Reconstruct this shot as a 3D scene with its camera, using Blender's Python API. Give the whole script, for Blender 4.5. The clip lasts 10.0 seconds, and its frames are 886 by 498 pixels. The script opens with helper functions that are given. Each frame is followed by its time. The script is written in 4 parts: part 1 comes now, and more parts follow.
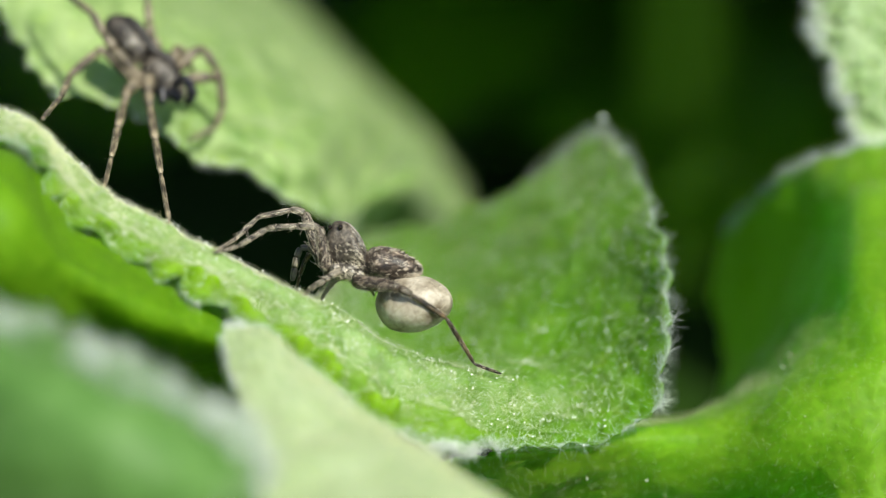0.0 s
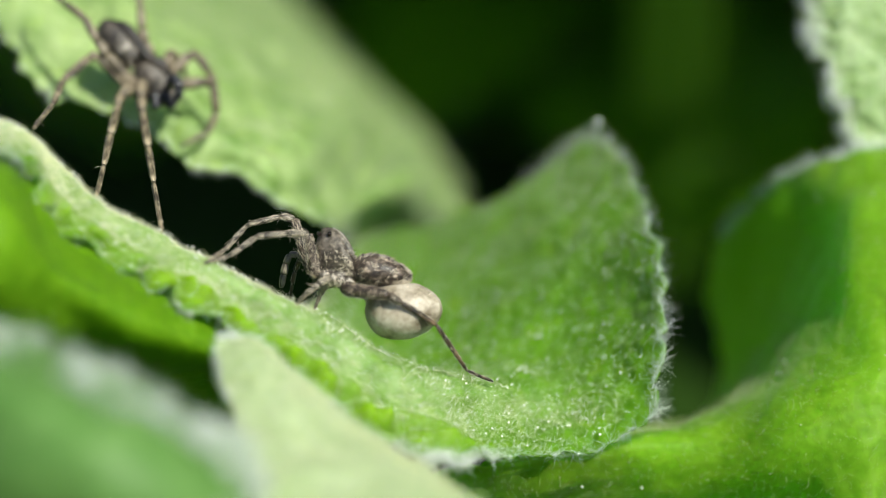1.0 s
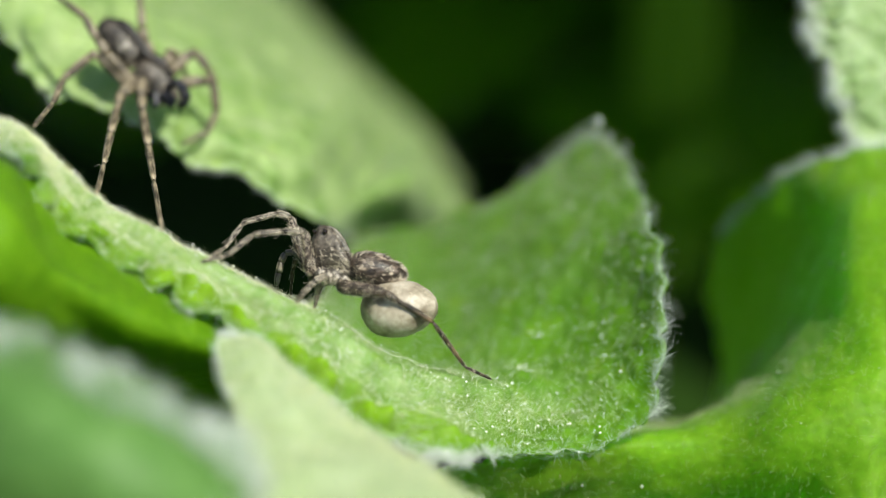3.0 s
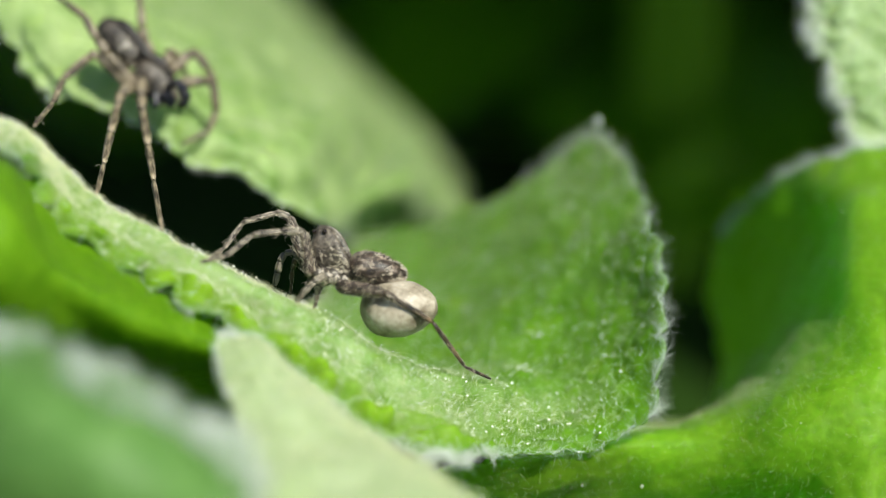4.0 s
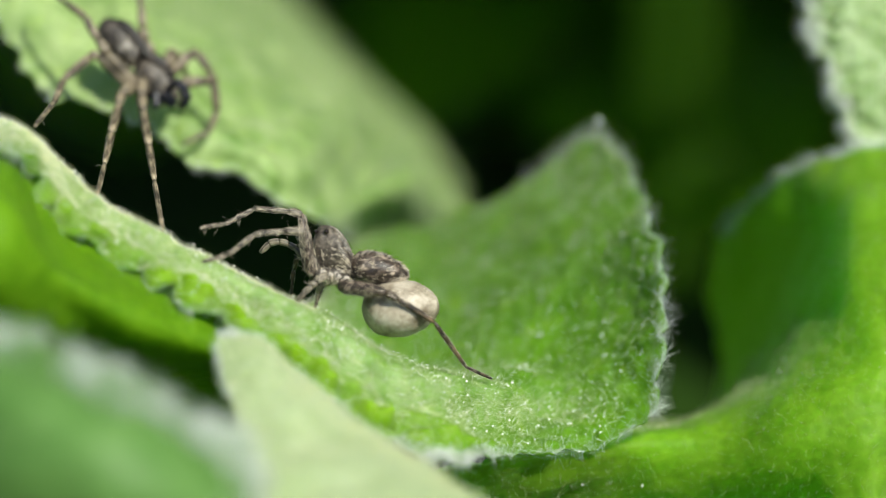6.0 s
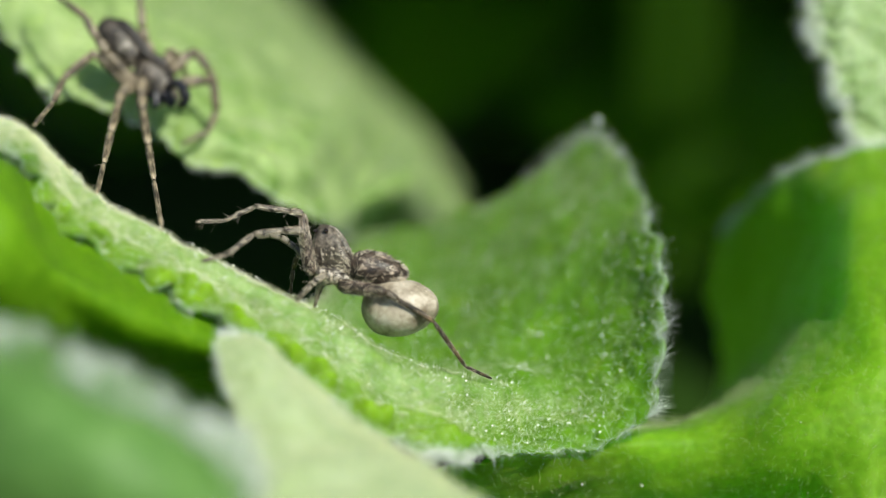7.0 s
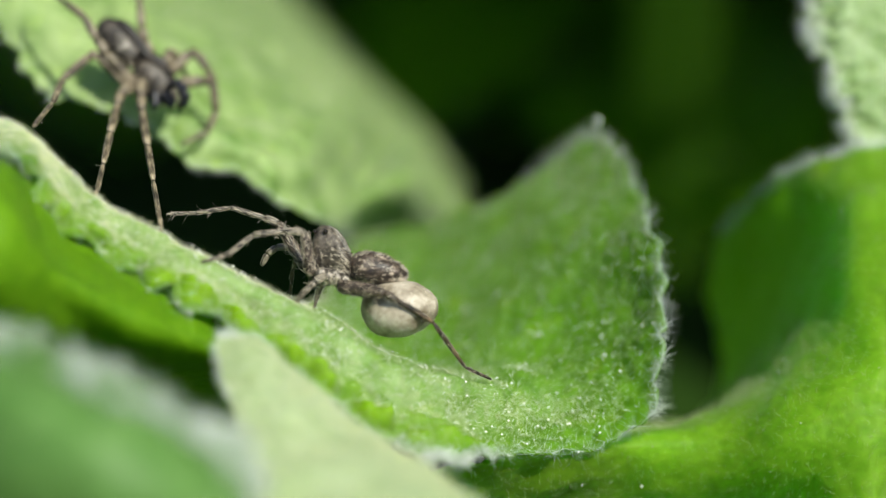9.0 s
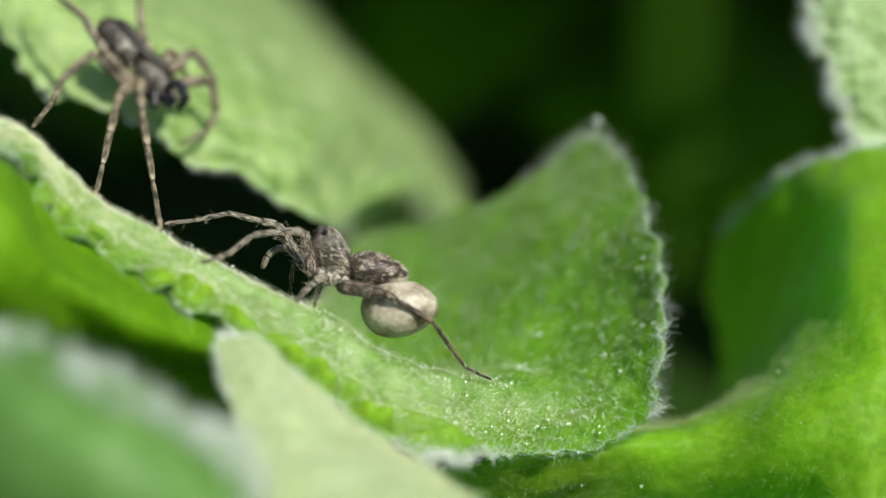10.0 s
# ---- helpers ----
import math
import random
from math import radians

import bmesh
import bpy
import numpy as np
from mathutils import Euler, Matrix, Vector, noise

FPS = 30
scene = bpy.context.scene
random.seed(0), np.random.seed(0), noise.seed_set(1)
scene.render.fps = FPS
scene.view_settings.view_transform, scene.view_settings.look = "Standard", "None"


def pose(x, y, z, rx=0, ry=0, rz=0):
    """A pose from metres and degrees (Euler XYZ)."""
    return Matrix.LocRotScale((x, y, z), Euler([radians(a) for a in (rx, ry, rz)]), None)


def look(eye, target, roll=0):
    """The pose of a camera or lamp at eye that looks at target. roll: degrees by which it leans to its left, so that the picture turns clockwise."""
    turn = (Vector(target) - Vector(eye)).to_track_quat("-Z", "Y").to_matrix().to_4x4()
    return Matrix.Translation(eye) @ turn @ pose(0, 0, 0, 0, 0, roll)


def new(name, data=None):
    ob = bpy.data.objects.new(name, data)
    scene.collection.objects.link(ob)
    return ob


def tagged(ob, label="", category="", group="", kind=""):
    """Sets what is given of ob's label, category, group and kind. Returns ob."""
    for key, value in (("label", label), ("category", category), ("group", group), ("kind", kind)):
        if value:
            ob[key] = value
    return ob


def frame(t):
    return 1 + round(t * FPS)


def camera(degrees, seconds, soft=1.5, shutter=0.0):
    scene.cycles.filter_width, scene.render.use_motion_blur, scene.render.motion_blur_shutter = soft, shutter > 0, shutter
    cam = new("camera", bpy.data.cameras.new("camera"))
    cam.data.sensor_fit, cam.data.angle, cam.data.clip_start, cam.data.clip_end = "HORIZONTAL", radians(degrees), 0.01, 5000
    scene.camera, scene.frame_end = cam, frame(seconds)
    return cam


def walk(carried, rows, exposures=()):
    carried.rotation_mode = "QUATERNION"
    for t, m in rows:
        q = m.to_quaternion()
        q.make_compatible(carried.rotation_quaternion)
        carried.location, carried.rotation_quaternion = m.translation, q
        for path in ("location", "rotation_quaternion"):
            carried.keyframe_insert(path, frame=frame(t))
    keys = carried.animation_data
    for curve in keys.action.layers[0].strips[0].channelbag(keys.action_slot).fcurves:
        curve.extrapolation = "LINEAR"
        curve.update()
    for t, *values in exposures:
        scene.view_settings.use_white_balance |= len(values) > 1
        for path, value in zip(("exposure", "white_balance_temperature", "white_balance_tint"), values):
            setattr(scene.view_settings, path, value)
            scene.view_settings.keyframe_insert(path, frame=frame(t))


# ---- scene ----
MM = 0.001

# ---- camera ----
cam = camera(20.0, 10.0, soft=0.7)
cam.data.dof.use_dof = True
cam.data.dof.focus_distance = 0.1428
cam.data.dof.aperture_fstop = 16.0
walk(cam, [
    (0.0, pose(-0.00033, -0.12988, 0.05887, 65.473, -0.066, 0.033)),
    (0.1, pose(-0.00031, -0.12961, 0.05919, 65.358, -0.054, 0.032)),
    (0.2, pose(-0.00029, -0.12935, 0.05950, 65.244, -0.042, 0.031)),
    (0.3, pose(-0.00026, -0.12908, 0.05982, 65.129, -0.028, 0.030)),
    (0.4, pose(-0.00021, -0.12883, 0.06012, 65.019, 0.001, 0.027)),
    (0.5, pose(0.00010, -0.12877, 0.06019, 64.995, 0.172, 0.012)),
    (1.0, pose(-0.00007, -0.12856, 0.06021, 64.949, -0.033, -0.014)),
    (1.5, pose(-0.00004, -0.12863, 0.06014, 65.008, 0.029, -0.030)),
    (2.0, pose(-0.00016, -0.12858, 0.06015, 64.951, -0.054, -0.042)),
    (2.5, pose(-0.00008, -0.12867, 0.05997, 65.017, -0.036, -0.017)),
    (4.0, pose(-0.00007, -0.12865, 0.06001, 64.998, -0.025, -0.016)),
    (4.5, pose(-0.00028, -0.12884, 0.05981, 65.073, -0.047, -0.087)),
    (5.0, pose(-0.00011, -0.12879, 0.05991, 65.043, -0.026, -0.031)),
    (5.5, pose(-0.00005, -0.12880, 0.06002, 65.019, 0.024, -0.013)),
    (7.0, pose(-0.00000, -0.12879, 0.05989, 65.051, -0.002, 0.003)),
    (7.5, pose(-0.00001, -0.12872, 0.06001, 65.004, -0.013, 0.003)),
    (8.0, pose(0.00002, -0.12872, 0.06005, 64.989, 0.006, 0.007)),
    (8.5, pose(0.00005, -0.12869, 0.06018, 64.942, 0.024, 0.012)),
    (9.0, pose(0.00006, -0.12858, 0.06008, 64.962, 0.025, 0.008)),
    (9.5, pose(0.00007, -0.12876, 0.06008, 64.984, 0.031, 0.015)),
    (10.0, pose(0.00000, -0.12851, 0.06012, 64.937, 0.006, -0.015)),
], exposures=[(0.0, 0.56), (2.5, 0.56), (5.5, 0.50), (10.0, 0.44)])

# ---- light ----
TO_SUN = Vector((0.40, -0.44, 0.81)).normalized()
sun = new("sun", bpy.data.lights.new("sun", "SUN"))
sun.data.energy, sun.data.angle, sun.data.color = 4.5, radians(1.5), (1.0, 0.99, 0.86)
sun.matrix_world = look(TO_SUN, (0, 0, 0))
world = bpy.data.worlds.new("sky")
scene.world = world
world.use_nodes = True
sky = world.node_tree.nodes.new("ShaderNodeTexSky")
sky.sky_type, sky.sun_disc = "NISHITA", False
sky.sun_elevation, sky.sun_rotation = math.asin(TO_SUN.z), math.atan2(TO_SUN.x, TO_SUN.y)
back = world.node_tree.nodes["Background"]
back.inputs["Strength"].default_value = 0.11
world.node_tree.links.new(sky.outputs["Color"], back.inputs["Color"])


# ---- materials ----
def material(name):
    m = bpy.data.materials.new(name)
    m.use_nodes = True
    return m, m.node_tree.nodes, m.node_tree.links, m.node_tree.nodes["Principled BSDF"]


def coords(nodes, links, scale, stretch=(1, 1, 1)):
    """Object coordinates in millimetres times scale."""
    tc, mp = nodes.new("ShaderNodeTexCoord"), nodes.new("ShaderNodeMapping")
    mp.inputs["Scale"].default_value = [1000 * scale * s for s in stretch]
    links.new(tc.outputs["Object"], mp.inputs["Vector"])
    return mp.outputs["Vector"]


def noise_node(nodes, links, scale, detail=4, rough=0.6, stretch=(1, 1, 1)):
    n = nodes.new("ShaderNodeTexNoise")
    n.inputs["Scale"].default_value, n.inputs["Detail"].default_value = 1.0, detail
    n.inputs["Roughness"].default_value = rough
    links.new(coords(nodes, links, scale, stretch), n.inputs["Vector"])
    return n.outputs["Fac"]


def cells(nodes, links, scale, feature="F1"):
    n = nodes.new("ShaderNodeTexVoronoi")
    n.feature = feature
    n.inputs["Scale"].default_value = 1.0
    links.new(coords(nodes, links, scale), n.inputs["Vector"])
    return n.outputs["Distance"]


def ramp(nodes, links, value, stops):
    r = nodes.new("ShaderNodeValToRGB")
    r.color_ramp.elements[0].position, r.color_ramp.elements[1].position = stops[0][0], stops[-1][0]
    r.color_ramp.elements[0].color, r.color_ramp.elements[1].color = (*stops[0][1], 1), (*stops[-1][1], 1)
    for at, colour in stops[1:-1]:
        r.color_ramp.elements.new(at).color = (*colour, 1)
    links.new(value, r.inputs["Fac"])
    return r.outputs["Color"]


def mix(nodes, links, a, b, fac, mode="MIX"):
    n = nodes.new("ShaderNodeMix")
    n.data_type, n.blend_type = "RGBA", mode
    for value, socket in ((a, n.inputs[6]), (b, n.inputs[7]), (fac, n.inputs[0])):
        if isinstance(value, (int, float)):
            socket.default_value = value
        elif isinstance(value, tuple):
            socket.default_value = (*value, 1)
        else:
            links.new(value, socket)
    return n.outputs[2]


def bump(nodes, links, heights, bsdf):
    """Chain of (height, distance in mm, strength)."""
    last = None
    for height, distance, strength in heights:
        b = nodes.new("ShaderNodeBump")
        b.inputs["Distance"].default_value, b.inputs["Strength"].default_value = distance * MM, strength
        links.new(height, b.inputs["Height"])
        if last:
            links.new(last, b.inputs["Normal"])
        last = b.outputs["Normal"]
    for s in bsdf:
        links.new(last, s.inputs["Normal"])


def leaf_material(name, deep, mid, pale, glow, through_share, cell=1.5, gloss=0.35, down=0.0, yellow_tint=None):
    m, nodes, links, bsdf = material(name)
    broad = noise_node(nodes, links, 0.16, 3)
    fine = noise_node(nodes, links, 2.4, 5, 0.65)
    net = cells(nodes, links, cell)
    c = ramp(nodes, links, broad, [(0.3, deep), (0.52, mid), (0.75, pale)])
    c = mix(nodes, links, c, ramp(nodes, links, net, [(0.1, deep), (0.8, pale)]), 0.5)
    c = mix(nodes, links, c, ramp(nodes, links, fine, [(0.35, (0.55, 0.6, 0.5)), (0.7, (1.25, 1.25, 1.2))]), 0.55, "MULTIPLY")
    if yellow_tint:  # yellow-green flecks, and sunlight on the barer margin lumps painted into their colour
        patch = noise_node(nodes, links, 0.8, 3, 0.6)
        c = mix(nodes, links, c, yellow_tint, ramp(nodes, links, patch, [(0.58, (0, 0, 0)), (0.72, (0.55, 0.55, 0.55))]))
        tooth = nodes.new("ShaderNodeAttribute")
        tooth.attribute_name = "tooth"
        c = mix(nodes, links, c, yellow_tint, tooth.outputs["Fac"])
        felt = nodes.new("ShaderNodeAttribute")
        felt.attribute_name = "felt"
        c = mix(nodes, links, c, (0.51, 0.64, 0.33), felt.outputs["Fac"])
    links.new(c, bsdf.inputs["Base Color"])
    bsdf.inputs["Roughness"].default_value = 0.5
    bsdf.inputs["Specular IOR Level"].default_value = gloss
    bsdf.inputs["Sheen Weight"].default_value = down
    bsdf.inputs["Sheen Roughness"].default_value = 0.45
    t = nodes.new("ShaderNodeBsdfTranslucent")
    links.new(mix(nodes, links, c, glow, 0.75), t.inputs["Color"])
    mixer = nodes.new("ShaderNodeMixShader")
    mixer.inputs[0].default_value = through_share
    links.new(bsdf.outputs[0], mixer.inputs[1])
    links.new(t.outputs[0], mixer.inputs[2])
    links.new(mixer.outputs[0], nodes["Material Output"].inputs["Surface"])
    bump(nodes, links, [(net, 0.12, 0.5), (fine, 0.06, 0.6)], [bsdf])
    return m


def hair_material(name, colour, share=0.35):
    m, nodes, links, bsdf = material(name)
    bsdf.inputs["Base Color"].default_value = (*colour, 1)
    bsdf.inputs["Roughness"].default_value = 0.35
    t = nodes.new("ShaderNodeBsdfTranslucent")
    t.inputs["Color"].default_value = (*colour, 1)
    mixer = nodes.new("ShaderNodeMixShader")
    mixer.inputs[0].default_value = share
    links.new(bsdf.outputs[0], mixer.inputs[1])
    links.new(t.outputs[0], mixer.inputs[2])
    links.new(mixer.outputs[0], nodes["Material Output"].inputs["Surface"])
    return m


def cuticle(name, dark, mid, light, scale=3.0, rough=0.55, stretch=(1, 1, 1), contrast=0.8, deep=1.0):
    m, nodes, links, bsdf = material(name)
    a = noise_node(nodes, links, scale, 4, 0.65, stretch)
    b = noise_node(nodes, links, scale * 2.2, 3, 0.6, stretch)
    c = ramp(nodes, links, a, [(0.33, dark), (0.5, mid), (0.68, light)])
    c = mix(nodes, links, c, ramp(nodes, links, b, [(0.40, (0.3, 0.29, 0.28)), (0.62, (1.7, 1.7, 1.7))]), contrast, "MULTIPLY")
    links.new(c, bsdf.inputs["Base Color"])
    bsdf.inputs["Roughness"].default_value = rough
    bump(nodes, links, [(a, 0.08 * deep, 0.6), (b, 0.03 * deep, 0.7)], [bsdf])
    return m


def banded(name, dark, light, bands=0.9):
    """Leg cuticle: pale with dark rings along the segment."""
    m, nodes, links, bsdf = material(name)
    ring = noise_node(nodes, links, bands, 2, 0.5, (0.15, 0.15, 1))
    speck = noise_node(nodes, links, 5.0, 4, 0.7, (1, 1, 0.16))
    c = ramp(nodes, links, ring, [(0.38, dark), (0.62, light)])
    c = mix(nodes, links, c, ramp(nodes, links, speck, [(0.40, (0.14, 0.13, 0.11)), (0.60, (1.7, 1.7, 1.7))]), 0.9, "MULTIPLY")
    links.new(c, bsdf.inputs["Base Color"])
    bsdf.inputs["Roughness"].default_value = 0.5
    bump(nodes, links, [(speck, 0.04, 0.7)], [bsdf])
    return m


def silk(name):
    """Papery cream silk, stained brown, with fine creases."""
    m, nodes, links, bsdf = material(name)
    stain = noise_node(nodes, links, 0.55, 5, 0.65)
    fine = noise_node(nodes, links, 3.5, 4, 0.6)
    crease = cells(nodes, links, 0.85, "DISTANCE_TO_EDGE")
    c = ramp(nodes, links, stain, [(0.36, (0.15, 0.12, 0.075)), (0.50, (0.38, 0.335, 0.255)), (0.68, (0.56, 0.515, 0.425))])
    c = mix(nodes, links, c, ramp(nodes, links, fine, [(0.35, (0.72, 0.69, 0.64)), (0.65, (1.1, 1.1, 1.1))]), 0.7, "MULTIPLY")
    c = mix(nodes, links, c, ramp(nodes, links, crease, [(0.0, (0.55, 0.5, 0.42)), (0.05, (1, 1, 1))]), 0.42, "MULTIPLY")
    links.new(c, bsdf.inputs["Base Color"])
    bsdf.inputs["Roughness"].default_value = 0.5
    bump(nodes, links, [(crease, 0.05, 0.3), (fine, 0.03, 0.6)], [bsdf])
    return m


def glossy(name, colour, rough=0.1):
    m, nodes, links, bsdf = material(name)
    bsdf.inputs["Base Color"].default_value = (*colour, 1)
    bsdf.inputs["Roughness"].default_value = rough
    return m


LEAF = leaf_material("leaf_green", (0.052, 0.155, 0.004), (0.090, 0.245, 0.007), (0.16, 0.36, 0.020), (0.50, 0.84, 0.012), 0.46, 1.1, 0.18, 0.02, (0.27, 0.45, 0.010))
LEAF_PALE = leaf_material("leaf_pale", (0.30, 0.41, 0.17), (0.44, 0.54, 0.30), (0.57, 0.65, 0.44), (0.54, 0.70, 0.22), 0.35, 1.1, 0.3, 0.2)
LEAF_BRIGHT = leaf_material("leaf_bright", (0.085, 0.21, 0.005), (0.14, 0.31, 0.006), (0.21, 0.40, 0.015), (0.46, 0.76, 0.02), 0.45, 1.3, 0.22)
LEAF_LAP = leaf_material("leaf_lap", (0.13, 0.26, 0.008), (0.21, 0.38, 0.014), (0.30, 0.48, 0.035), (0.58, 0.97, 0.14), 0.64, 1.3, 0.22, 0.08)
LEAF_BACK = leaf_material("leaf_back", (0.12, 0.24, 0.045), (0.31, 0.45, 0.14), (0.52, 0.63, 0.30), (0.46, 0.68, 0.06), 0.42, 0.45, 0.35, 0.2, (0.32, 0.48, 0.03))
LEAF_WHITE = leaf_material("leaf_white", (0.16, 0.30, 0.07), (0.36, 0.50, 0.23), (0.58, 0.69, 0.46), (0.48, 0.70, 0.14), 0.40, 0.7, 0.35, 0.3)
LEAF_DARK = leaf_material("leaf_dark", (0.07, 0.20, 0.003), (0.11, 0.29, 0.005), (0.15, 0.37, 0.008), (0.28, 0.56, 0.006), 0.5, 0.6, 0.12)
LEAF_FELT = leaf_material("leaf_felt", (0.07, 0.18, 0.03), (0.11, 0.25, 0.05), (0.19, 0.34, 0.10), (0.30, 0.56, 0.09), 0.35, 0.9)
FUZZ = hair_material("leaf_fuzz", (0.90, 0.93, 0.60), 0.5)
WOOL = hair_material("margin_wool", (0.88, 0.93, 0.85), 0.5)
# Glints on hairs and glands are painted as these white base colours.
GLINT = glossy("bristle_white", (0.90, 0.92, 0.80), 0.18)
BEAD = glossy("gland_bead", (0.93, 0.94, 0.82), 0.16)
CARAPACE = cuticle("carapace_brown", (0.014, 0.010, 0.006), (0.066, 0.053, 0.038), (0.16, 0.135, 0.10), 3.0, 0.5, (1, 1, 1), 0.6)
ABDOMEN = cuticle("abdomen_brown", (0.008, 0.005, 0.003), (0.045, 0.030, 0.020), (0.30, 0.24, 0.18), 2.6, 0.5, (0.5, 1, 1), 0.9)
UNDER = cuticle("coxa_grey", (0.024, 0.020, 0.015), (0.11, 0.096, 0.076), (0.31, 0.28, 0.235), 2.8)
RIM = cuticle("carapace_rim_light", (0.10, 0.088, 0.066), (0.17, 0.15, 0.115), (0.26, 0.235, 0.19), 3.0, 0.5, (1, 1, 1), 0.4)
LEGSKIN = banded("leg_banded", (0.022, 0.017, 0.011), (0.30, 0.26, 0.19), 1.3)
HINDSKIN = banded("hind_leg_banded", (0.010, 0.007, 0.004), (0.12, 0.082, 0.044), 1.6)
PALPSKIN = banded("palp_dusky", (0.07, 0.06, 0.042), (0.20, 0.175, 0.125), 1.2)
MALELEG = banded("male_leg_banded", (0.075, 0.058, 0.036), (0.22, 0.18, 0.115), 0.8)
MALEBODY = cuticle("male_brown", (0.010, 0.007, 0.004), (0.040, 0.032, 0.023), (0.12, 0.10, 0.078), 1.3)
MALEDARK = cuticle("male_black_brown", (0.006, 0.004, 0.002), (0.012, 0.008, 0.005), (0.03, 0.02, 0.012), 1.5)
SAC = silk("sac_silk")
SETA_PALE = hair_material("seta_pale", (0.75, 0.66, 0.51), 0.2)
SETA_DARK = hair_material("seta_dark", (0.035, 0.024, 0.016), 0.1)
EYE = glossy("eye_black", (0.012, 0.007, 0.004), 0.06)
BLACK = glossy("palp_black", (0.012, 0.012, 0.016), 0.3)
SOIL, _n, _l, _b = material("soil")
# Near-black green: the gaps' deep shade is partly put into this colour.
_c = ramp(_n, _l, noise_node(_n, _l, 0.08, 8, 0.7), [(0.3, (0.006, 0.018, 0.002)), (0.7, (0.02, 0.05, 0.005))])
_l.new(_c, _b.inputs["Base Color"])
_b.inputs["Roughness"].default_value = 0.95
_b.inputs["Specular IOR Level"].default_value = 0.08
STEM_PALE = cuticle("stem_pale", (0.06, 0.15, 0.006), (0.09, 0.21, 0.008), (0.12, 0.26, 0.012), 0.1, 0.6, (1, 1, 0.2), 0.3)
STEM = cuticle("stem_green", (0.10, 0.15, 0.008), (0.15, 0.21, 0.012), (0.20, 0.26, 0.02), 0.3)


# ---- mesh tools ----
def mesh_of(name, verts, faces, mats, index=None, smooth=True):
    me = bpy.data.meshes.new(name)
    me.from_pydata(verts.tolist() if isinstance(verts, np.ndarray) else verts, [], faces.tolist() if isinstance(faces, np.ndarray) else faces)
    for m in mats:
        me.materials.append(m)
    if index is not None:
        me.polygons.foreach_set("material_index", np.asarray(index, dtype=np.int32))
    me.polygons.foreach_set("use_smooth", np.full(len(me.polygons), smooth))
    me.update()
    return me


def part(name, me, parent, label="", kind=""):
    ob = new(name, me)
    ob.parent = parent
    return tagged(ob, label, kind=kind)


def spline(points, u):
    """Smooth curve through the points, at parameters u from 0 to len - 1."""
    p = np.asarray(points, dtype=float)
    p = np.concatenate([[2 * p[0] - p[1]], p, [2 * p[-1] - p[-2]]])
    i = np.clip(np.floor(u).astype(int), 0, len(p) - 4)
    f = (u - i)[(...,) + (None,) * (p.ndim - 1)]
    a, b, c, d = p[i], p[i + 1], p[i + 2], p[i + 3]
    return 0.5 * (2 * b + (c - a) * f + (2 * a - 5 * b + 4 * c - d) * f ** 2 + (3 * b - a - 3 * c + d) * f ** 3)


def normals_of(p):
    du, dv = np.gradient(p, axis=1), np.gradient(p, axis=0)
    n = np.cross(du, dv)
    return n / np.maximum(np.linalg.norm(n, axis=2, keepdims=True), 1e-9)


def hairs(base, way, length, radius, rng, bend=0.22):
    """Tapered three-sided hairs, in arrays of points (mm) and faces."""
    k = len(base)
    way = way / np.linalg.norm(way, axis=1, keepdims=True)
    side = np.cross(way, rng.normal(size=(k, 3)))
    side /= np.linalg.norm(side, axis=1, keepdims=True)
    other = np.cross(way, side)
    length, radius = np.broadcast_to(length, k)[:, None], np.broadcast_to(radius, k)[:, None]
    mid = base + way * length * 0.55
    tip = base + way * length + side * length * bend * rng.normal(size=(k, 1))
    rings = []
    for centre, r in ((base - way * length * 0.05, radius), (mid, radius * 0.8)):
        for a in (0, 2.094, 4.189):
            rings.append(centre + r * (side * math.cos(a) + other * math.sin(a)))
    v = np.stack(rings + [tip], 1).reshape(-1, 3)
    o = 7 * np.arange(k)[:, None]
    tris = [(0, 1, 4), (0, 4, 3), (1, 2, 5), (1, 5, 4), (2, 0, 3), (2, 3, 5), (3, 4, 6), (4, 5, 6), (5, 3, 6)]
    f = (o[:, None, :] + np.array(tris)[None]).reshape(-1, 3)
    return v, f


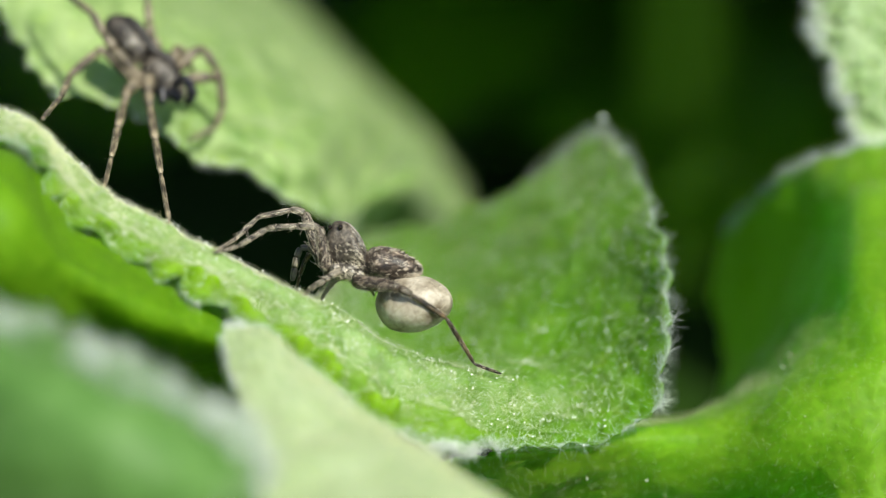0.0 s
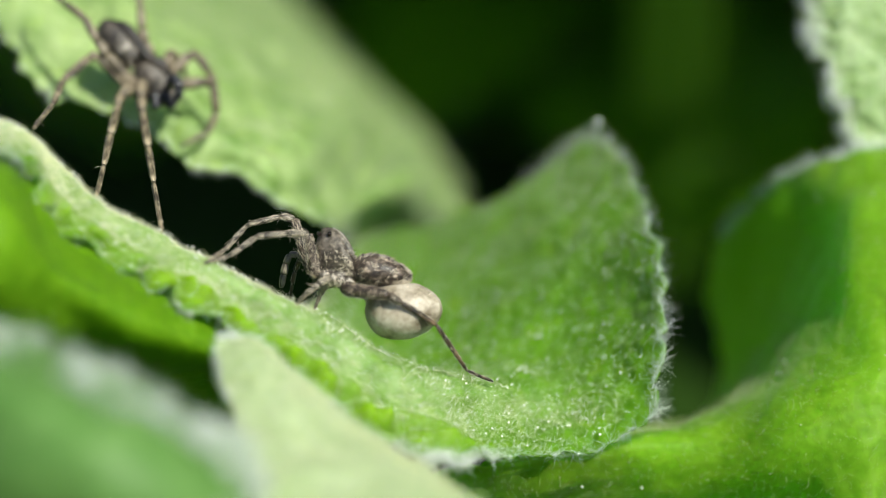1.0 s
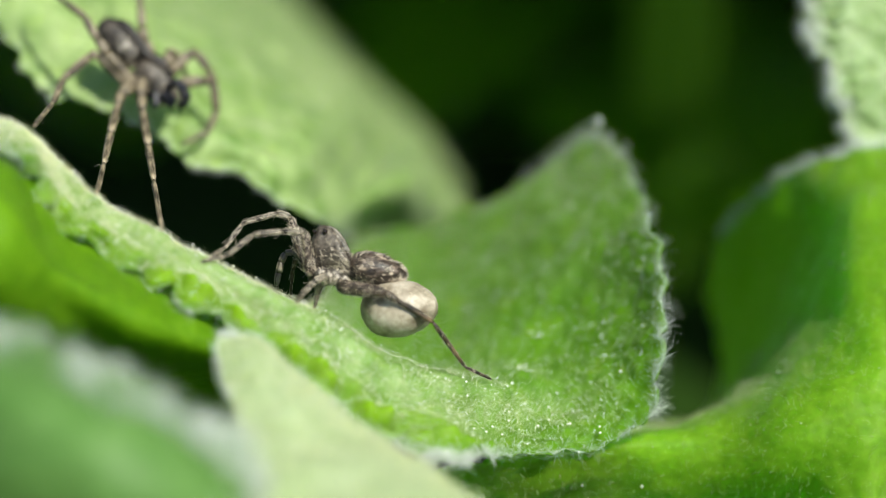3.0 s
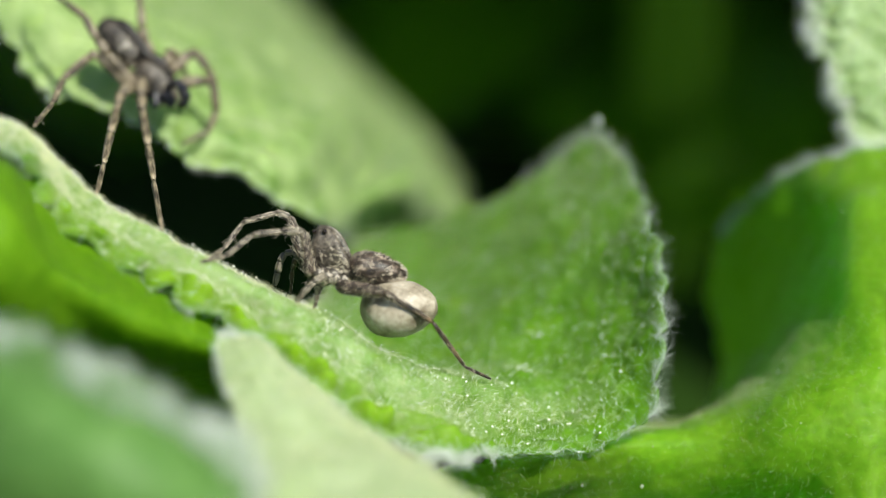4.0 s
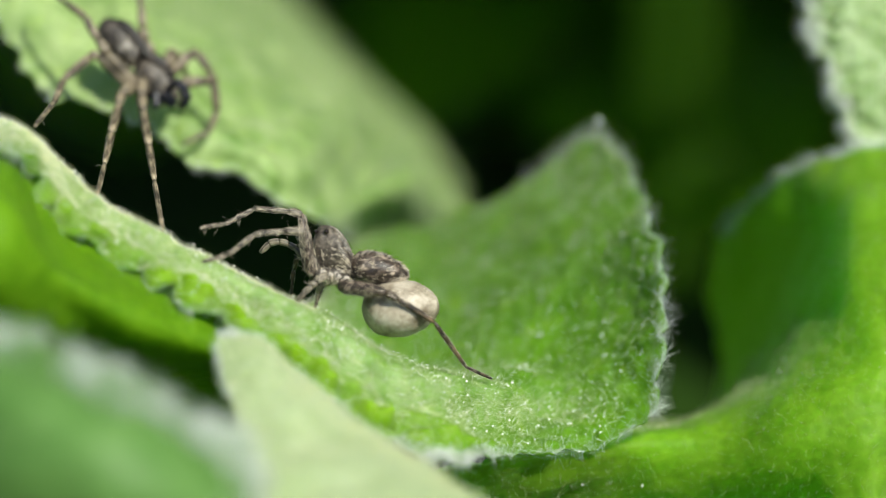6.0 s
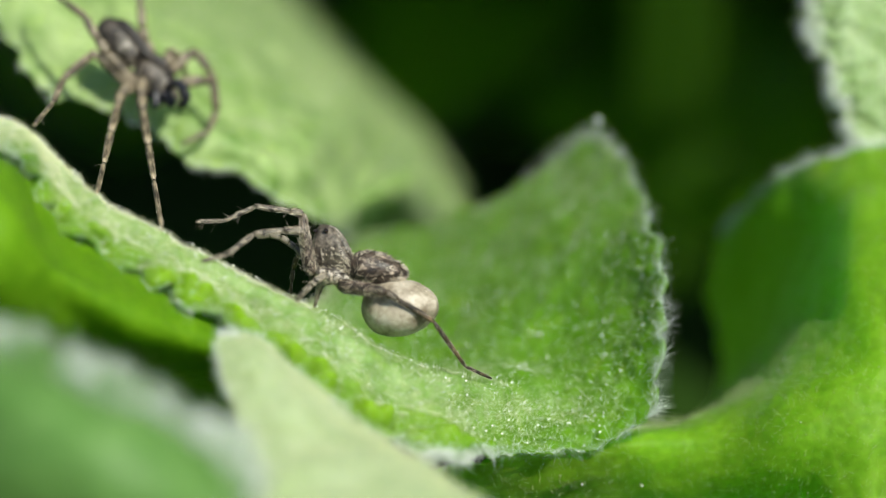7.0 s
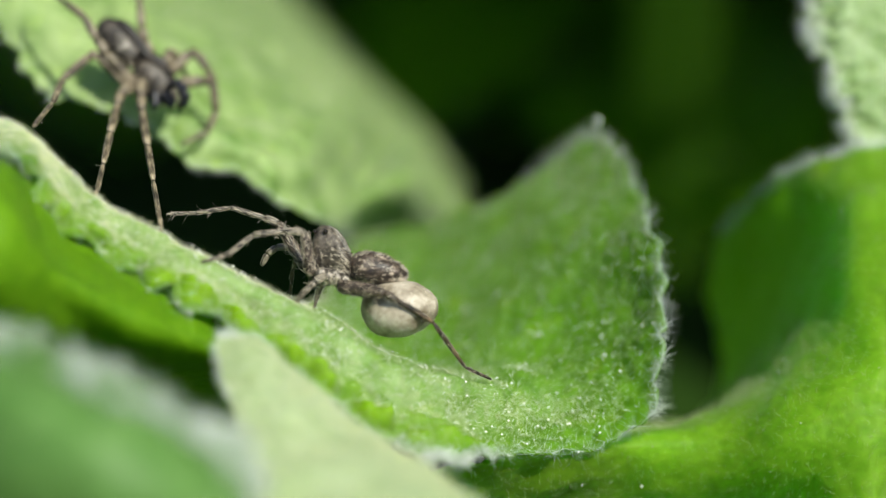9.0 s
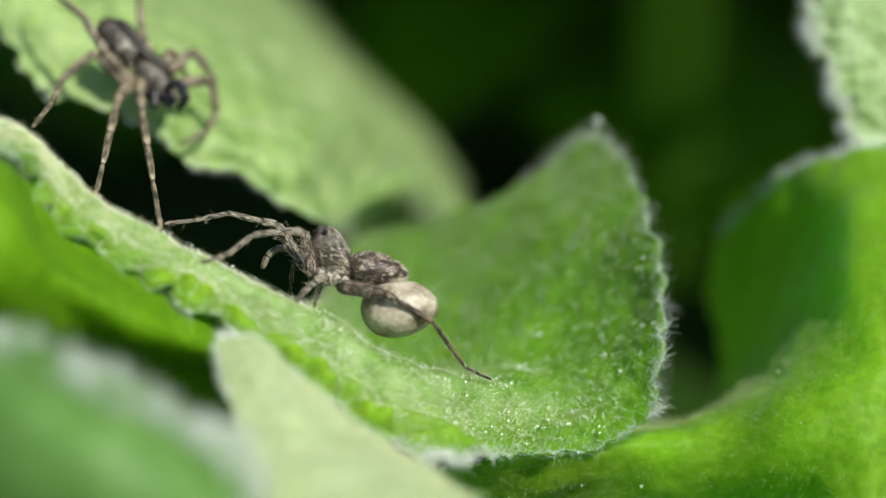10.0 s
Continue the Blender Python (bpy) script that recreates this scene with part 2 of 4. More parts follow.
def leaf(label, rows, mat, nu, nv, thick=0.35, relief=0.12, cell=0.8, frill=0.25, seed=1, fuzz=8000, fuzz_length=0.45, fuzz_radius=0.005,
         edges="nf", edge_fuzz=2500, edge_length=0.8, edge_deep=1.5, edge_radius=0.0065, edge_span={}, lobes=1.2, tuft=None, flip=False, scallop=(0, 2.4), beads=0, bristles=0, dense=0, rolls=0, haze=None, petiole=None):
    """A leaf from rows of its cage in mm: blade with thickness, puckered skin and frilled margin, with a coat of fine hairs."""
    rng = np.random.default_rng(seed)
    cage = np.array([spline(r, np.linspace(0, len(r) - 1, nu)) for r in rows])
    p = spline(cage, np.linspace(0, len(rows) - 1, nv))
    if flip:
        p = p[:, ::-1]
    n = normals_of(p)
    flat = [Vector(q) for q in p.reshape(-1, 3)]
    off = Vector((seed * 17.3, seed * 5.1, 0))
    v, u = np.linspace(0, 1, nv)[:, None], np.linspace(0, 1, nu)[None, :]
    rim = np.minimum(np.minimum(v, 1 - v) * len(rows) / 1.2, np.minimum(u, 1 - u) * len(rows[0]) / 1.2)
    rim = np.clip(rim, 0, 1)
    pucker = np.array([noise.voronoi(q / cell + off)[0][0] for q in flat]).reshape(nv, nu)
    swell = np.array([noise.noise(q * 0.35 + off) for q in flat]).reshape(nv, nu)
    wave = np.array([noise.noise_vector(q * 0.9 + off) for q in flat]).reshape(nv, nu, 3)
    p = p + n * (relief * (0.6 - pucker) * (1 + lobes * (1 - rim)) + 0.35 * swell)[..., None] + wave * (frill * (1 - rim) ** 2)[..., None]
    row, belt = v * (len(rows) - 1), 0 * u * v
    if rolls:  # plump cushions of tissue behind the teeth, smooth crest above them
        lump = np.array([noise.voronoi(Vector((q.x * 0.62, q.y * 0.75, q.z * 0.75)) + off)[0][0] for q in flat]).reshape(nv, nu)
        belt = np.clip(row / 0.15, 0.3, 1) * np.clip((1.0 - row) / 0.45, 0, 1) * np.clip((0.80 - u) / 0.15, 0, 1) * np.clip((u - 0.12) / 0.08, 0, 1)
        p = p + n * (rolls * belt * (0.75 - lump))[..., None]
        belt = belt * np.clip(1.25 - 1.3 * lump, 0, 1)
    if scallop[0]:  # rounded teeth along the near and side margins
        run = np.concatenate([[0], np.cumsum(np.linalg.norm(np.diff(p[0], axis=0), axis=1))])
        run = run + 0.8 * np.sin(run * 0.7 + seed)
        tooth = np.abs(np.sin(math.pi * run / scallop[1])) ** 0.7
        near = np.clip(1 - v * (len(rows) - 1) / 0.85, 0, 1) ** 1.5 * (1 - 0.75 * np.clip((u - 0.36) / 0.15, 0, 1))
        out = p[0] - p[6]
        out /= np.linalg.norm(out, axis=1, keepdims=True)
        p = p + (out[None] * 0.9 + n * 0.8 * np.sin(math.pi * near ** 0.5)[..., None]) * (near * scallop[0] * (tooth - 0.6)[None])[..., None]
        run = np.concatenate([[0], np.cumsum(np.linalg.norm(np.diff(p[:, -1], axis=0), axis=1))])
        tooth = np.abs(np.sin(math.pi * run / scallop[1])) ** 0.7
        near = np.clip(1 - (1 - u) * (len(rows[0]) - 1) / 0.5, 0, 1) ** 1.5
        out = p[:, -1] - p[:, -7]
        out /= np.linalg.norm(out, axis=1, keepdims=True)
        p = p + out[:, None] * (near * 0.5 * scallop[0] * (tooth - 0.6)[:, None])[..., None]
    n = normals_of(p)
    t = thick * (0.35 + 0.65 * rim)[..., None]
    top, low = p, p - n * t
    verts = np.concatenate([top.reshape(-1, 3), low.reshape(-1, 3)]) * MM
    idx = np.arange(nu * nv).reshape(nv, nu)
    q = np.stack([idx[:-1, :-1], idx[:-1, 1:], idx[1:, 1:], idx[1:, :-1]], -1).reshape(-1, 4)
    ring = np.concatenate([idx[0, :-1], idx[:-1, -1], idx[-1, :0:-1], idx[:0:-1, 0]])
    nxt = np.roll(ring, -1)
    k = nu * nv
    sides = np.stack([nxt, ring, ring + k, nxt + k], -1)
    faces = np.concatenate([q, q[:, ::-1] + k, sides])
    me = mesh_of("leaf_blade", verts, faces, [mat])
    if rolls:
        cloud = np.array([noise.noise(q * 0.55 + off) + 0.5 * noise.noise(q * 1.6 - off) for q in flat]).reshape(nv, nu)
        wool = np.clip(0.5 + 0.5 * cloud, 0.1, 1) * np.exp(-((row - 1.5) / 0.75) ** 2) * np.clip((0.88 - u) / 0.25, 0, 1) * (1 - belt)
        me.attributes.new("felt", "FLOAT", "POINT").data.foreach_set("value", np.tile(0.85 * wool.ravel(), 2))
        # Mask of the tint that paints the raised margin lumps as lit.
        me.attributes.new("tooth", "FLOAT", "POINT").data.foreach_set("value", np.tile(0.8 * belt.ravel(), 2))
    blade = tagged(new("leaf", me), label, "leaf")
    # fine hairs over the skin and along the margins
    area = np.linalg.norm(np.cross(p[1:, :-1] - p[:-1, :-1], p[:-1, 1:] - p[:-1, :-1]), axis=2)
    area = (area * (1 + dense * np.clip((0.55 - u[:, 1:]) / 0.3, 0, 1)) * (1 - 0.8 * belt[1:, 1:])).ravel().cumsum()

    def scatter(count):
        """Grid cells drawn by their area."""
        return np.unravel_index(np.searchsorted(area, rng.uniform(0, area[-1], count)), (nv - 1, nu - 1))

    i, j = scatter(fuzz)
    fa, fb = rng.uniform(0, 1, (fuzz, 1)), rng.uniform(0, 1, (fuzz, 1))
    at = (p[i, j] * (1 - fa) + p[i + 1, j] * fa) * (1 - fb) + (p[i, j + 1] * (1 - fa) + p[i + 1, j + 1] * fa) * fb
    way = n[i, j] + rng.normal(size=(fuzz, 3)) * 0.55
    hv, hf = hairs(at, way, fuzz_length * rng.uniform(0.3, 1.35, fuzz), fuzz_radius, rng)
    part("fuzz", mesh_of("leaf_fuzz", hv * MM, hf, [FUZZ]), blade, "fine white leaf hairs", "stuff")
    lines = {"n": (0, slice(None)), "f": (-1, slice(None)), "l": (slice(None), 0), "r": (slice(None), -1)}
    for e, edge_fuzz in zip(edges, edge_fuzz if isinstance(edge_fuzz, tuple) else [edge_fuzz] * len(edges)):
        line, ln = p[lines[e]], n[lines[e]]
        inner = {"n": p[min(4, nv - 1)], "f": p[-5], "l": p[:, 4], "r": p[:, -5]}[e]
        s = rng.uniform(0, len(line) - 1.001, 2 * edge_fuzz)
        clump = np.array([0.5 + noise.noise(Vector(q) * 1.1) + 0.5 * noise.noise(Vector(q) * 3.0) for q in line])
        s = np.resize(s[clump[s.astype(int)] > rng.uniform(0, 1, len(s))], edge_fuzz)
        if e in edge_span:
            first, last = edge_span[e]
            s = np.minimum((first + (last - first) * s / len(line)) * len(line), len(line) - 1.001)
        i = s.astype(int)
        f = (s - i)[:, None]
        depth = rng.uniform(0, 1.0, (edge_fuzz, 1)) ** 2 * edge_deep
        at = (line[i] * (1 - f) + line[i + 1] * f) * (1 - depth * 0.5) + inner[i] * depth * 0.5
        out = line[i] - inner[i]
        out /= np.maximum(np.linalg.norm(out, axis=1, keepdims=True), 1e-6)
        way = out * 0.8 + ln[i] * rng.uniform(0.0, 1.3, (edge_fuzz, 1)) + rng.normal(size=(edge_fuzz, 3)) * 0.55
        hv, hf = hairs(at, way, edge_length * rng.uniform(0.25, 1.4, edge_fuzz), edge_radius, rng)
        part("margin_fuzz", mesh_of("margin_fuzz", hv * MM, hf, [WOOL]), blade, "white hair fringe on the margin", "stuff")
    if tuft:  # thick white wool on a stretch of the near margin
        first, last, count = tuft
        j = (np.clip(rng.normal((first + last) / 2, (last - first) / 4, count), 0, 1) * (nu - 1)).astype(int)
        i = (rng.uniform(0, 1, count) ** 2 * 5).astype(int)
        out = p[0, j] - p[5, j]
        way = out / np.linalg.norm(out, axis=1, keepdims=True) * 0.6 + n[i, j] * 0.8 + rng.normal(size=(count, 3)) * 0.6
        hv, hf = hairs(p[i, j], way, rng.uniform(0.3, 1.0, count), 0.009, rng, 0.4)
        part("margin_wool", mesh_of("margin_wool", hv * MM, hf, [WOOL]), blade, "white wool on the margin", "stuff")
    if haze:  # longer soft hairs on the crest
        row, first, last, count = haze
        i = np.clip((row + rng.normal(0, 0.5, count)) / (len(rows) - 1) * (nv - 1), 0, nv - 1).astype(int)
        j = (np.clip(first + (last - first) * rng.beta(1.0, 1.35, count), 0, 1) * (nu - 1)).astype(int)
        way = n[i, j] + rng.normal(size=(count, 3)) * 0.6
        hv, hf = hairs(p[i, j], way, rng.uniform(0.2, 0.6, count), 0.0034, rng)
        # Short thick white hairs put glints in as bright colour.
        spark = rng.choice(count, count // 26, replace=False)
        sv, sf = hairs(p[i, j][spark] + n[i, j][spark] * 0.1, way[spark], rng.uniform(0.10, 0.30, len(spark)), rng.uniform(0.014, 0.030, len(spark)), rng, 0.2)
        part("glint_fuzz", mesh_of("glints", sv * MM, sf, [GLINT]), blade, "short white hairs standing in for glints", "stuff")
        part("crest_fuzz", mesh_of("crest_fuzz", hv * MM, hf, [FUZZ]), blade, "soft long hairs on the crest", "stuff")
    if bristles:  # sparse stiff shining hairs
        i, j = scatter(bristles)
        way = n[i, j] * 0.6 + rng.normal(size=(bristles, 3)) * 0.6
        hv, hf = hairs(p[i, j], way, rng.uniform(0.15, 0.55, bristles), 0.010, rng, 0.3)
        part("bristle_fuzz", mesh_of("bristles", hv * MM, hf, [GLINT]), blade, "stiff shining leaf hairs", "stuff")
    if beads:  # gland tips, as white beads that stand in for glints
        i, j = scatter(beads)
        at = p[i, j] + n[i, j] * rng.uniform(0.04, 0.28, (beads, 1)) + rng.normal(size=(beads, 3)) * 0.05
        size = 0.022 + 0.075 * rng.uniform(0, 1, (beads, 1)) ** 4
        six = np.array([(1, 0, 0), (-1, 0, 0), (0, 1, 0), (0, -1, 0), (0, 0, 1), (0, 0, -1)], dtype=float)
        eight = np.array([(0, 2, 4), (2, 1, 4), (1, 3, 4), (3, 0, 4), (2, 0, 5), (1, 2, 5), (3, 1, 5), (0, 3, 5)])
        bv = (at[:, None] + size[:, None] * six[None]).reshape(-1, 3)
        bf = (6 * np.arange(beads)[:, None, None] + eight[None]).reshape(-1, 3)
        part("gland_fuzz", mesh_of("glands", bv * MM, bf, [BEAD]), blade, "white gland tips standing in for glints", "stuff")
    if petiole:
        part("petiole", tube(petiole, [1.3, 1.2, 1.6], STEM), blade, "green leaf stalk")
    return blade, p, n


def stalk(top, shift):
    """Line of a leaf stalk from its top (mm) down into the soil."""
    x, y, z = top[0]
    return [(x, y, z), (x + 0.3 * shift[0], y + 0.2 * shift[1], z - 0.4 * (z + 80)), (x + shift[0], y + shift[1], -80)]


def tube(points, radii, mat, ring=10, steps=16):
    """Bent tapered tube through points in mm."""
    u = np.linspace(0, len(points) - 1, steps)
    c, r = spline(points, u), spline(np.array(radii, dtype=float)[:, None], np.linspace(0, len(radii) - 1, steps))[:, 0]
    verts, faces = [], []
    for k in range(steps):
        d = Vector(c[min(k + 1, steps - 1)] - c[max(k - 1, 0)]).normalized()
        s = d.cross(Vector((0.31, 0.2, 0.93))).normalized()
        o = d.cross(s)
        for a in range(ring):
            w = 2 * math.pi * a / ring
            verts.append((Vector(c[k]) + float(r[k]) * (s * math.cos(w) + o * math.sin(w))) * MM)
    for k in range(steps - 1):
        for a in range(ring):
            b = (a + 1) % ring
            faces.append((k * ring + a, k * ring + b, k * ring + ring + b, k * ring + ring + a))
    faces.append(tuple(range(ring))[::-1])
    faces.append(tuple(range((steps - 1) * ring, steps * ring)))
    return mesh_of("tube", verts, faces, [mat])


def loft(sections, mats, ring=28, steps=44, lumps=0.06, coat=0, coat_length=0.25, lean=(1, 0, 0), seed=3, power=2.0, below=9.0, pale=0.5, lift=0.45):
    """Body part along x from sections (x, top, bottom, half width, depth shift) in mm, with a coat of lying hairs."""
    rng = np.random.default_rng(seed)
    s = spline(np.array(sections, dtype=float), np.linspace(0, len(sections) - 1, steps))
    w = np.linspace(0, 2 * math.pi, ring, endpoint=False)
    cw, sw = np.cos(w), np.sin(w)
    y = np.sign(cw) * np.abs(cw) ** (2 / power)
    z = np.sign(sw) * np.abs(sw) ** (2 / power)
    half, mid = (s[:, 1] - s[:, 2]) / 2, (s[:, 1] + s[:, 2]) / 2
    p = np.stack([np.repeat(s[:, :1], ring, 1), s[:, 4:5] + s[:, 3:4] * y[None], mid[:, None] + half[:, None] * z[None]], -1)
    c = np.stack([s[:, 0], s[:, 4], mid], -1)[:, None, :]
    out = p - c
    out /= np.maximum(np.linalg.norm(out, axis=2, keepdims=True), 1e-6)
    bumps = np.array([noise.noise(Vector(q) * 2.2 + Vector((seed, 0, 0))) for q in p.reshape(-1, 3)]).reshape(steps, ring, 1)
    p = p + out * bumps * lumps
    verts = p.reshape(-1, 3)
    idx = np.arange(steps * ring).reshape(steps, ring)
    nx = np.roll(idx, -1, 1)
    faces = np.stack([idx[:-1], nx[:-1], nx[1:], idx[1:]], -1).reshape(-1, 4).tolist()
    faces += [idx[0, ::-1].tolist(), idx[-1].tolist()]
    index = [0] * len(faces)
    vs = [verts]
    if coat:
        i, j = rng.integers(1, steps - 1, 6 * coat), rng.integers(0, ring, 6 * coat)
        keep = np.flatnonzero(p[i, j, 2] < below)[:coat]
        i, j, coat = i[keep], j[keep], len(keep)
        at = p[i, j] + (p[i + 1, j] - p[i, j]) * rng.uniform(0, 1, (coat, 1)) + (p[i, (j + 1) % ring] - p[i, j]) * rng.uniform(0, 1, (coat, 1))
        way = np.array(lean, dtype=float)[None] + out[i, j] * rng.uniform(0.05, lift, (coat, 1)) + rng.normal(size=(coat, 3)) * 0.3
        patch = np.array([noise.noise(Vector(q) * 2.6 + Vector((0, seed, 0))) for q in at]) + rng.normal(0, 0.12, coat)
        order = np.argsort(patch)
        at, way = at[order], way[order]
        for share, slot in ((slice(0, int(coat * pale)), 1), (slice(int(coat * pale), coat), 2)):
            hv, hf = hairs(at[share], way[share], coat_length * rng.uniform(0.5, 1.3, len(at[share])), 0.017, rng)
            faces += (hf + sum(len(x) for x in vs)).tolist()
            index += [slot] * len(hf)
            vs.append(hv)
    return mesh_of("body", np.concatenate(vs) * MM, faces, mats, index)


def ball(radius, mat, scale=(1, 1, 1), at=(0, 0, 0), seg=20):
    bm = bmesh.new()
    bmesh.ops.create_uvsphere(bm, u_segments=seg, v_segments=seg // 2 + 2, radius=radius * MM)
    bmesh.ops.scale(bm, vec=scale, verts=bm.verts)
    bmesh.ops.translate(bm, vec=Vector(at) * MM, verts=bm.verts)
    me = bpy.data.meshes.new("ball")
    bm.to_mesh(me)
    bm.free()
    me.materials.append(mat)
    me.polygons.foreach_set("use_smooth", [True] * len(me.polygons))
    return me


def segment(length, r0, r1, mats, seed, setae=26, seta_length=0.32, swell=0.12, ring=10, steps=10):
    """One leg segment along z from its joint, with bristles."""
    rng = np.random.default_rng(seed)
    z = np.linspace(0, 1, steps)
    r = r0 + (r1 - r0) * z + swell * r0 * np.sin(math.pi * z) - 0.35 * r1 * np.clip(z - 0.93, 0, 1) / 0.07 - 0.35 * r0 * np.clip(0.07 - z, 0, 1) / 0.07
    w = np.linspace(0, 2 * math.pi, ring, endpoint=False)
    p = np.stack([r[:, None] * np.cos(w)[None], r[:, None] * np.sin(w)[None], np.repeat((z * length)[:, None], ring, 1)], -1)
    idx = np.arange(steps * ring).reshape(steps, ring)
    nx = np.roll(idx, -1, 1)
    faces = np.stack([idx[:-1], nx[:-1], nx[1:], idx[1:]], -1).reshape(-1, 4).tolist()
    faces += [idx[0, ::-1].tolist(), idx[-1].tolist()]
    index, vs = [0] * len(faces), [p.reshape(-1, 3)]
    i, a = rng.uniform(0.05, 0.95, setae), rng.uniform(0, 2 * math.pi, setae)
    rr = np.interp(i, z, r)
    at = np.stack([rr * np.cos(a), rr * np.sin(a), i * length], -1)
    long_one = rng.uniform(0, 1, setae) < 0.08
    way = np.stack([np.cos(a), np.sin(a), np.where(long_one, 0.9, 9.0)], -1) + rng.normal(size=(setae, 3)) * 0.2
    hv, hf = hairs(at, way, seta_length * np.where(long_one, 1.9, 0.9) * rng.uniform(0.6, 1.1, setae), np.where(long_one, 0.007, 0.0095), rng)
    faces += (hf + len(vs[0])).tolist()
    index += np.repeat(rng.integers(1, 3, setae), 9).tolist()
    return mesh_of("segment", np.concatenate([vs[0], hv]) * MM, faces, mats, index)


def along(a, b):
    """Pose with its origin at a (mm) and z towards b."""
    d = Vector(b) - Vector(a)
    return Matrix.Translation(Vector(a) * MM) @ d.to_track_quat("Z", "Y").to_matrix().to_4x4()


def chain(joints, lengths):
    """The joints moved so that the segments keep their lengths."""
    out = [Vector(joints[0])]
    for j, k in zip(joints[1:], lengths):
        out.append(out[-1] + (Vector(j) - out[-1]).normalized() * k)
    return out


NAMES = ("femur", "patella", "tibia", "metatarsus", "tarsus")


def leg(thing, joints, radii, mats, seed, setae=26, seta_length=0.32, thigh=None):
    """Five jointed segments from the hip to the foot; the femur carries the others."""
    pieces = []
    for k, name in enumerate(NAMES):
        a, b = Vector(joints[k]), Vector(joints[k + 1])
        me = segment((b - a).length, radii[k], radii[k + 1], thigh if thigh and k == 0 else mats, seed * 7 + k,
                     int(setae * (3 if thigh and k == 0 else 1) * (0.5 + (b - a).length / 3)), seta_length)
        ob = part(name, me, thing if k == 0 else pieces[0])
        m = along(a, b)
        ob.matrix_basis = m if k == 0 else along(joints[0], joints[1]).inverted() @ m
        pieces.append(ob)
    return pieces, [(Vector(joints[k + 1]) - Vector(joints[k])).length for k in range(5)]


def key_leg(made, rows):
    """Key a leg by rows of seconds and joints (mm, in its spider's space)."""
    pieces, lengths = made
    keys = [[] for _ in pieces]
    for t, joints in rows:
        j = chain(joints, lengths)
        first = along(j[0], j[1])
        for k in range(5):
            m = along(j[k], j[k + 1])
            keys[k].append((t, m if k == 0 else first.inverted() @ m))
    for ob, r in zip(pieces, keys):
        walk(ob, r)


# ---- ground and distance ----
def ground():
    xs = np.concatenate([[-30000, -6000, -1500], np.linspace(-500, 500, 65), [1500, 6000, 30000]])
    x, y = np.meshgrid(xs, xs + 150)
    z = np.array([noise.noise(Vector((a, b, 0)) * 0.04) * 6 + noise.noise(Vector((a, b, 3)) * 0.15) * 2 for a, b in zip(x.ravel(), y.ravel())]).reshape(x.shape) - 75
    k = len(xs)
    idx = np.arange(k * k).reshape(k, k)
    f = np.stack([idx[:-1, :-1], idx[:-1, 1:], idx[1:, 1:], idx[1:, :-1]], -1).reshape(-1, 4)
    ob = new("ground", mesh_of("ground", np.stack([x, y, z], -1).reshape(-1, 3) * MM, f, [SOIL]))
    return tagged(ob, "near-black green soil under the plants", "soil", kind="structure")


ground()


def big_leaf_mesh(length, width, droop, seed, nu=14, nv=9, cup=0.2):
    """Broad simple blade along x in mm, drooping to its tip."""
    rng = np.random.default_rng(seed)
    u, v = np.meshgrid(np.linspace(0, 1, nu), np.linspace(-1, 1, nv))
    half = width / 2 * np.sin(np.pi * np.clip(u, 0.02, 0.985) ** 0.8)
    x = u * length
    z = -droop * u ** 2 + cup * half * v ** 2 + 0.05 * width * np.sin(9 * u + rng.uniform(0, 6)) * v
    p = np.stack([x, half * v, z], -1)
    idx = np.arange(nu * nv).reshape(nv, nu)
    q = np.stack([idx[:-1, :-1], idx[:-1, 1:], idx[1:, 1:], idx[1:, :-1]], -1).reshape(-1, 4)
    ring = np.concatenate([idx[0, :-1], idx[:-1, -1], idx[-1, :0:-1], idx[:0:-1, 0]])
    nxt, k = np.roll(ring, -1), nu * nv
    verts = np.concatenate([p.reshape(-1, 3), p.reshape(-1, 3) - (0, 0, 0.5)])
    return verts, np.concatenate([q, q[:, ::-1] + k, np.stack([nxt, ring, ring + k, nxt + k], -1)])


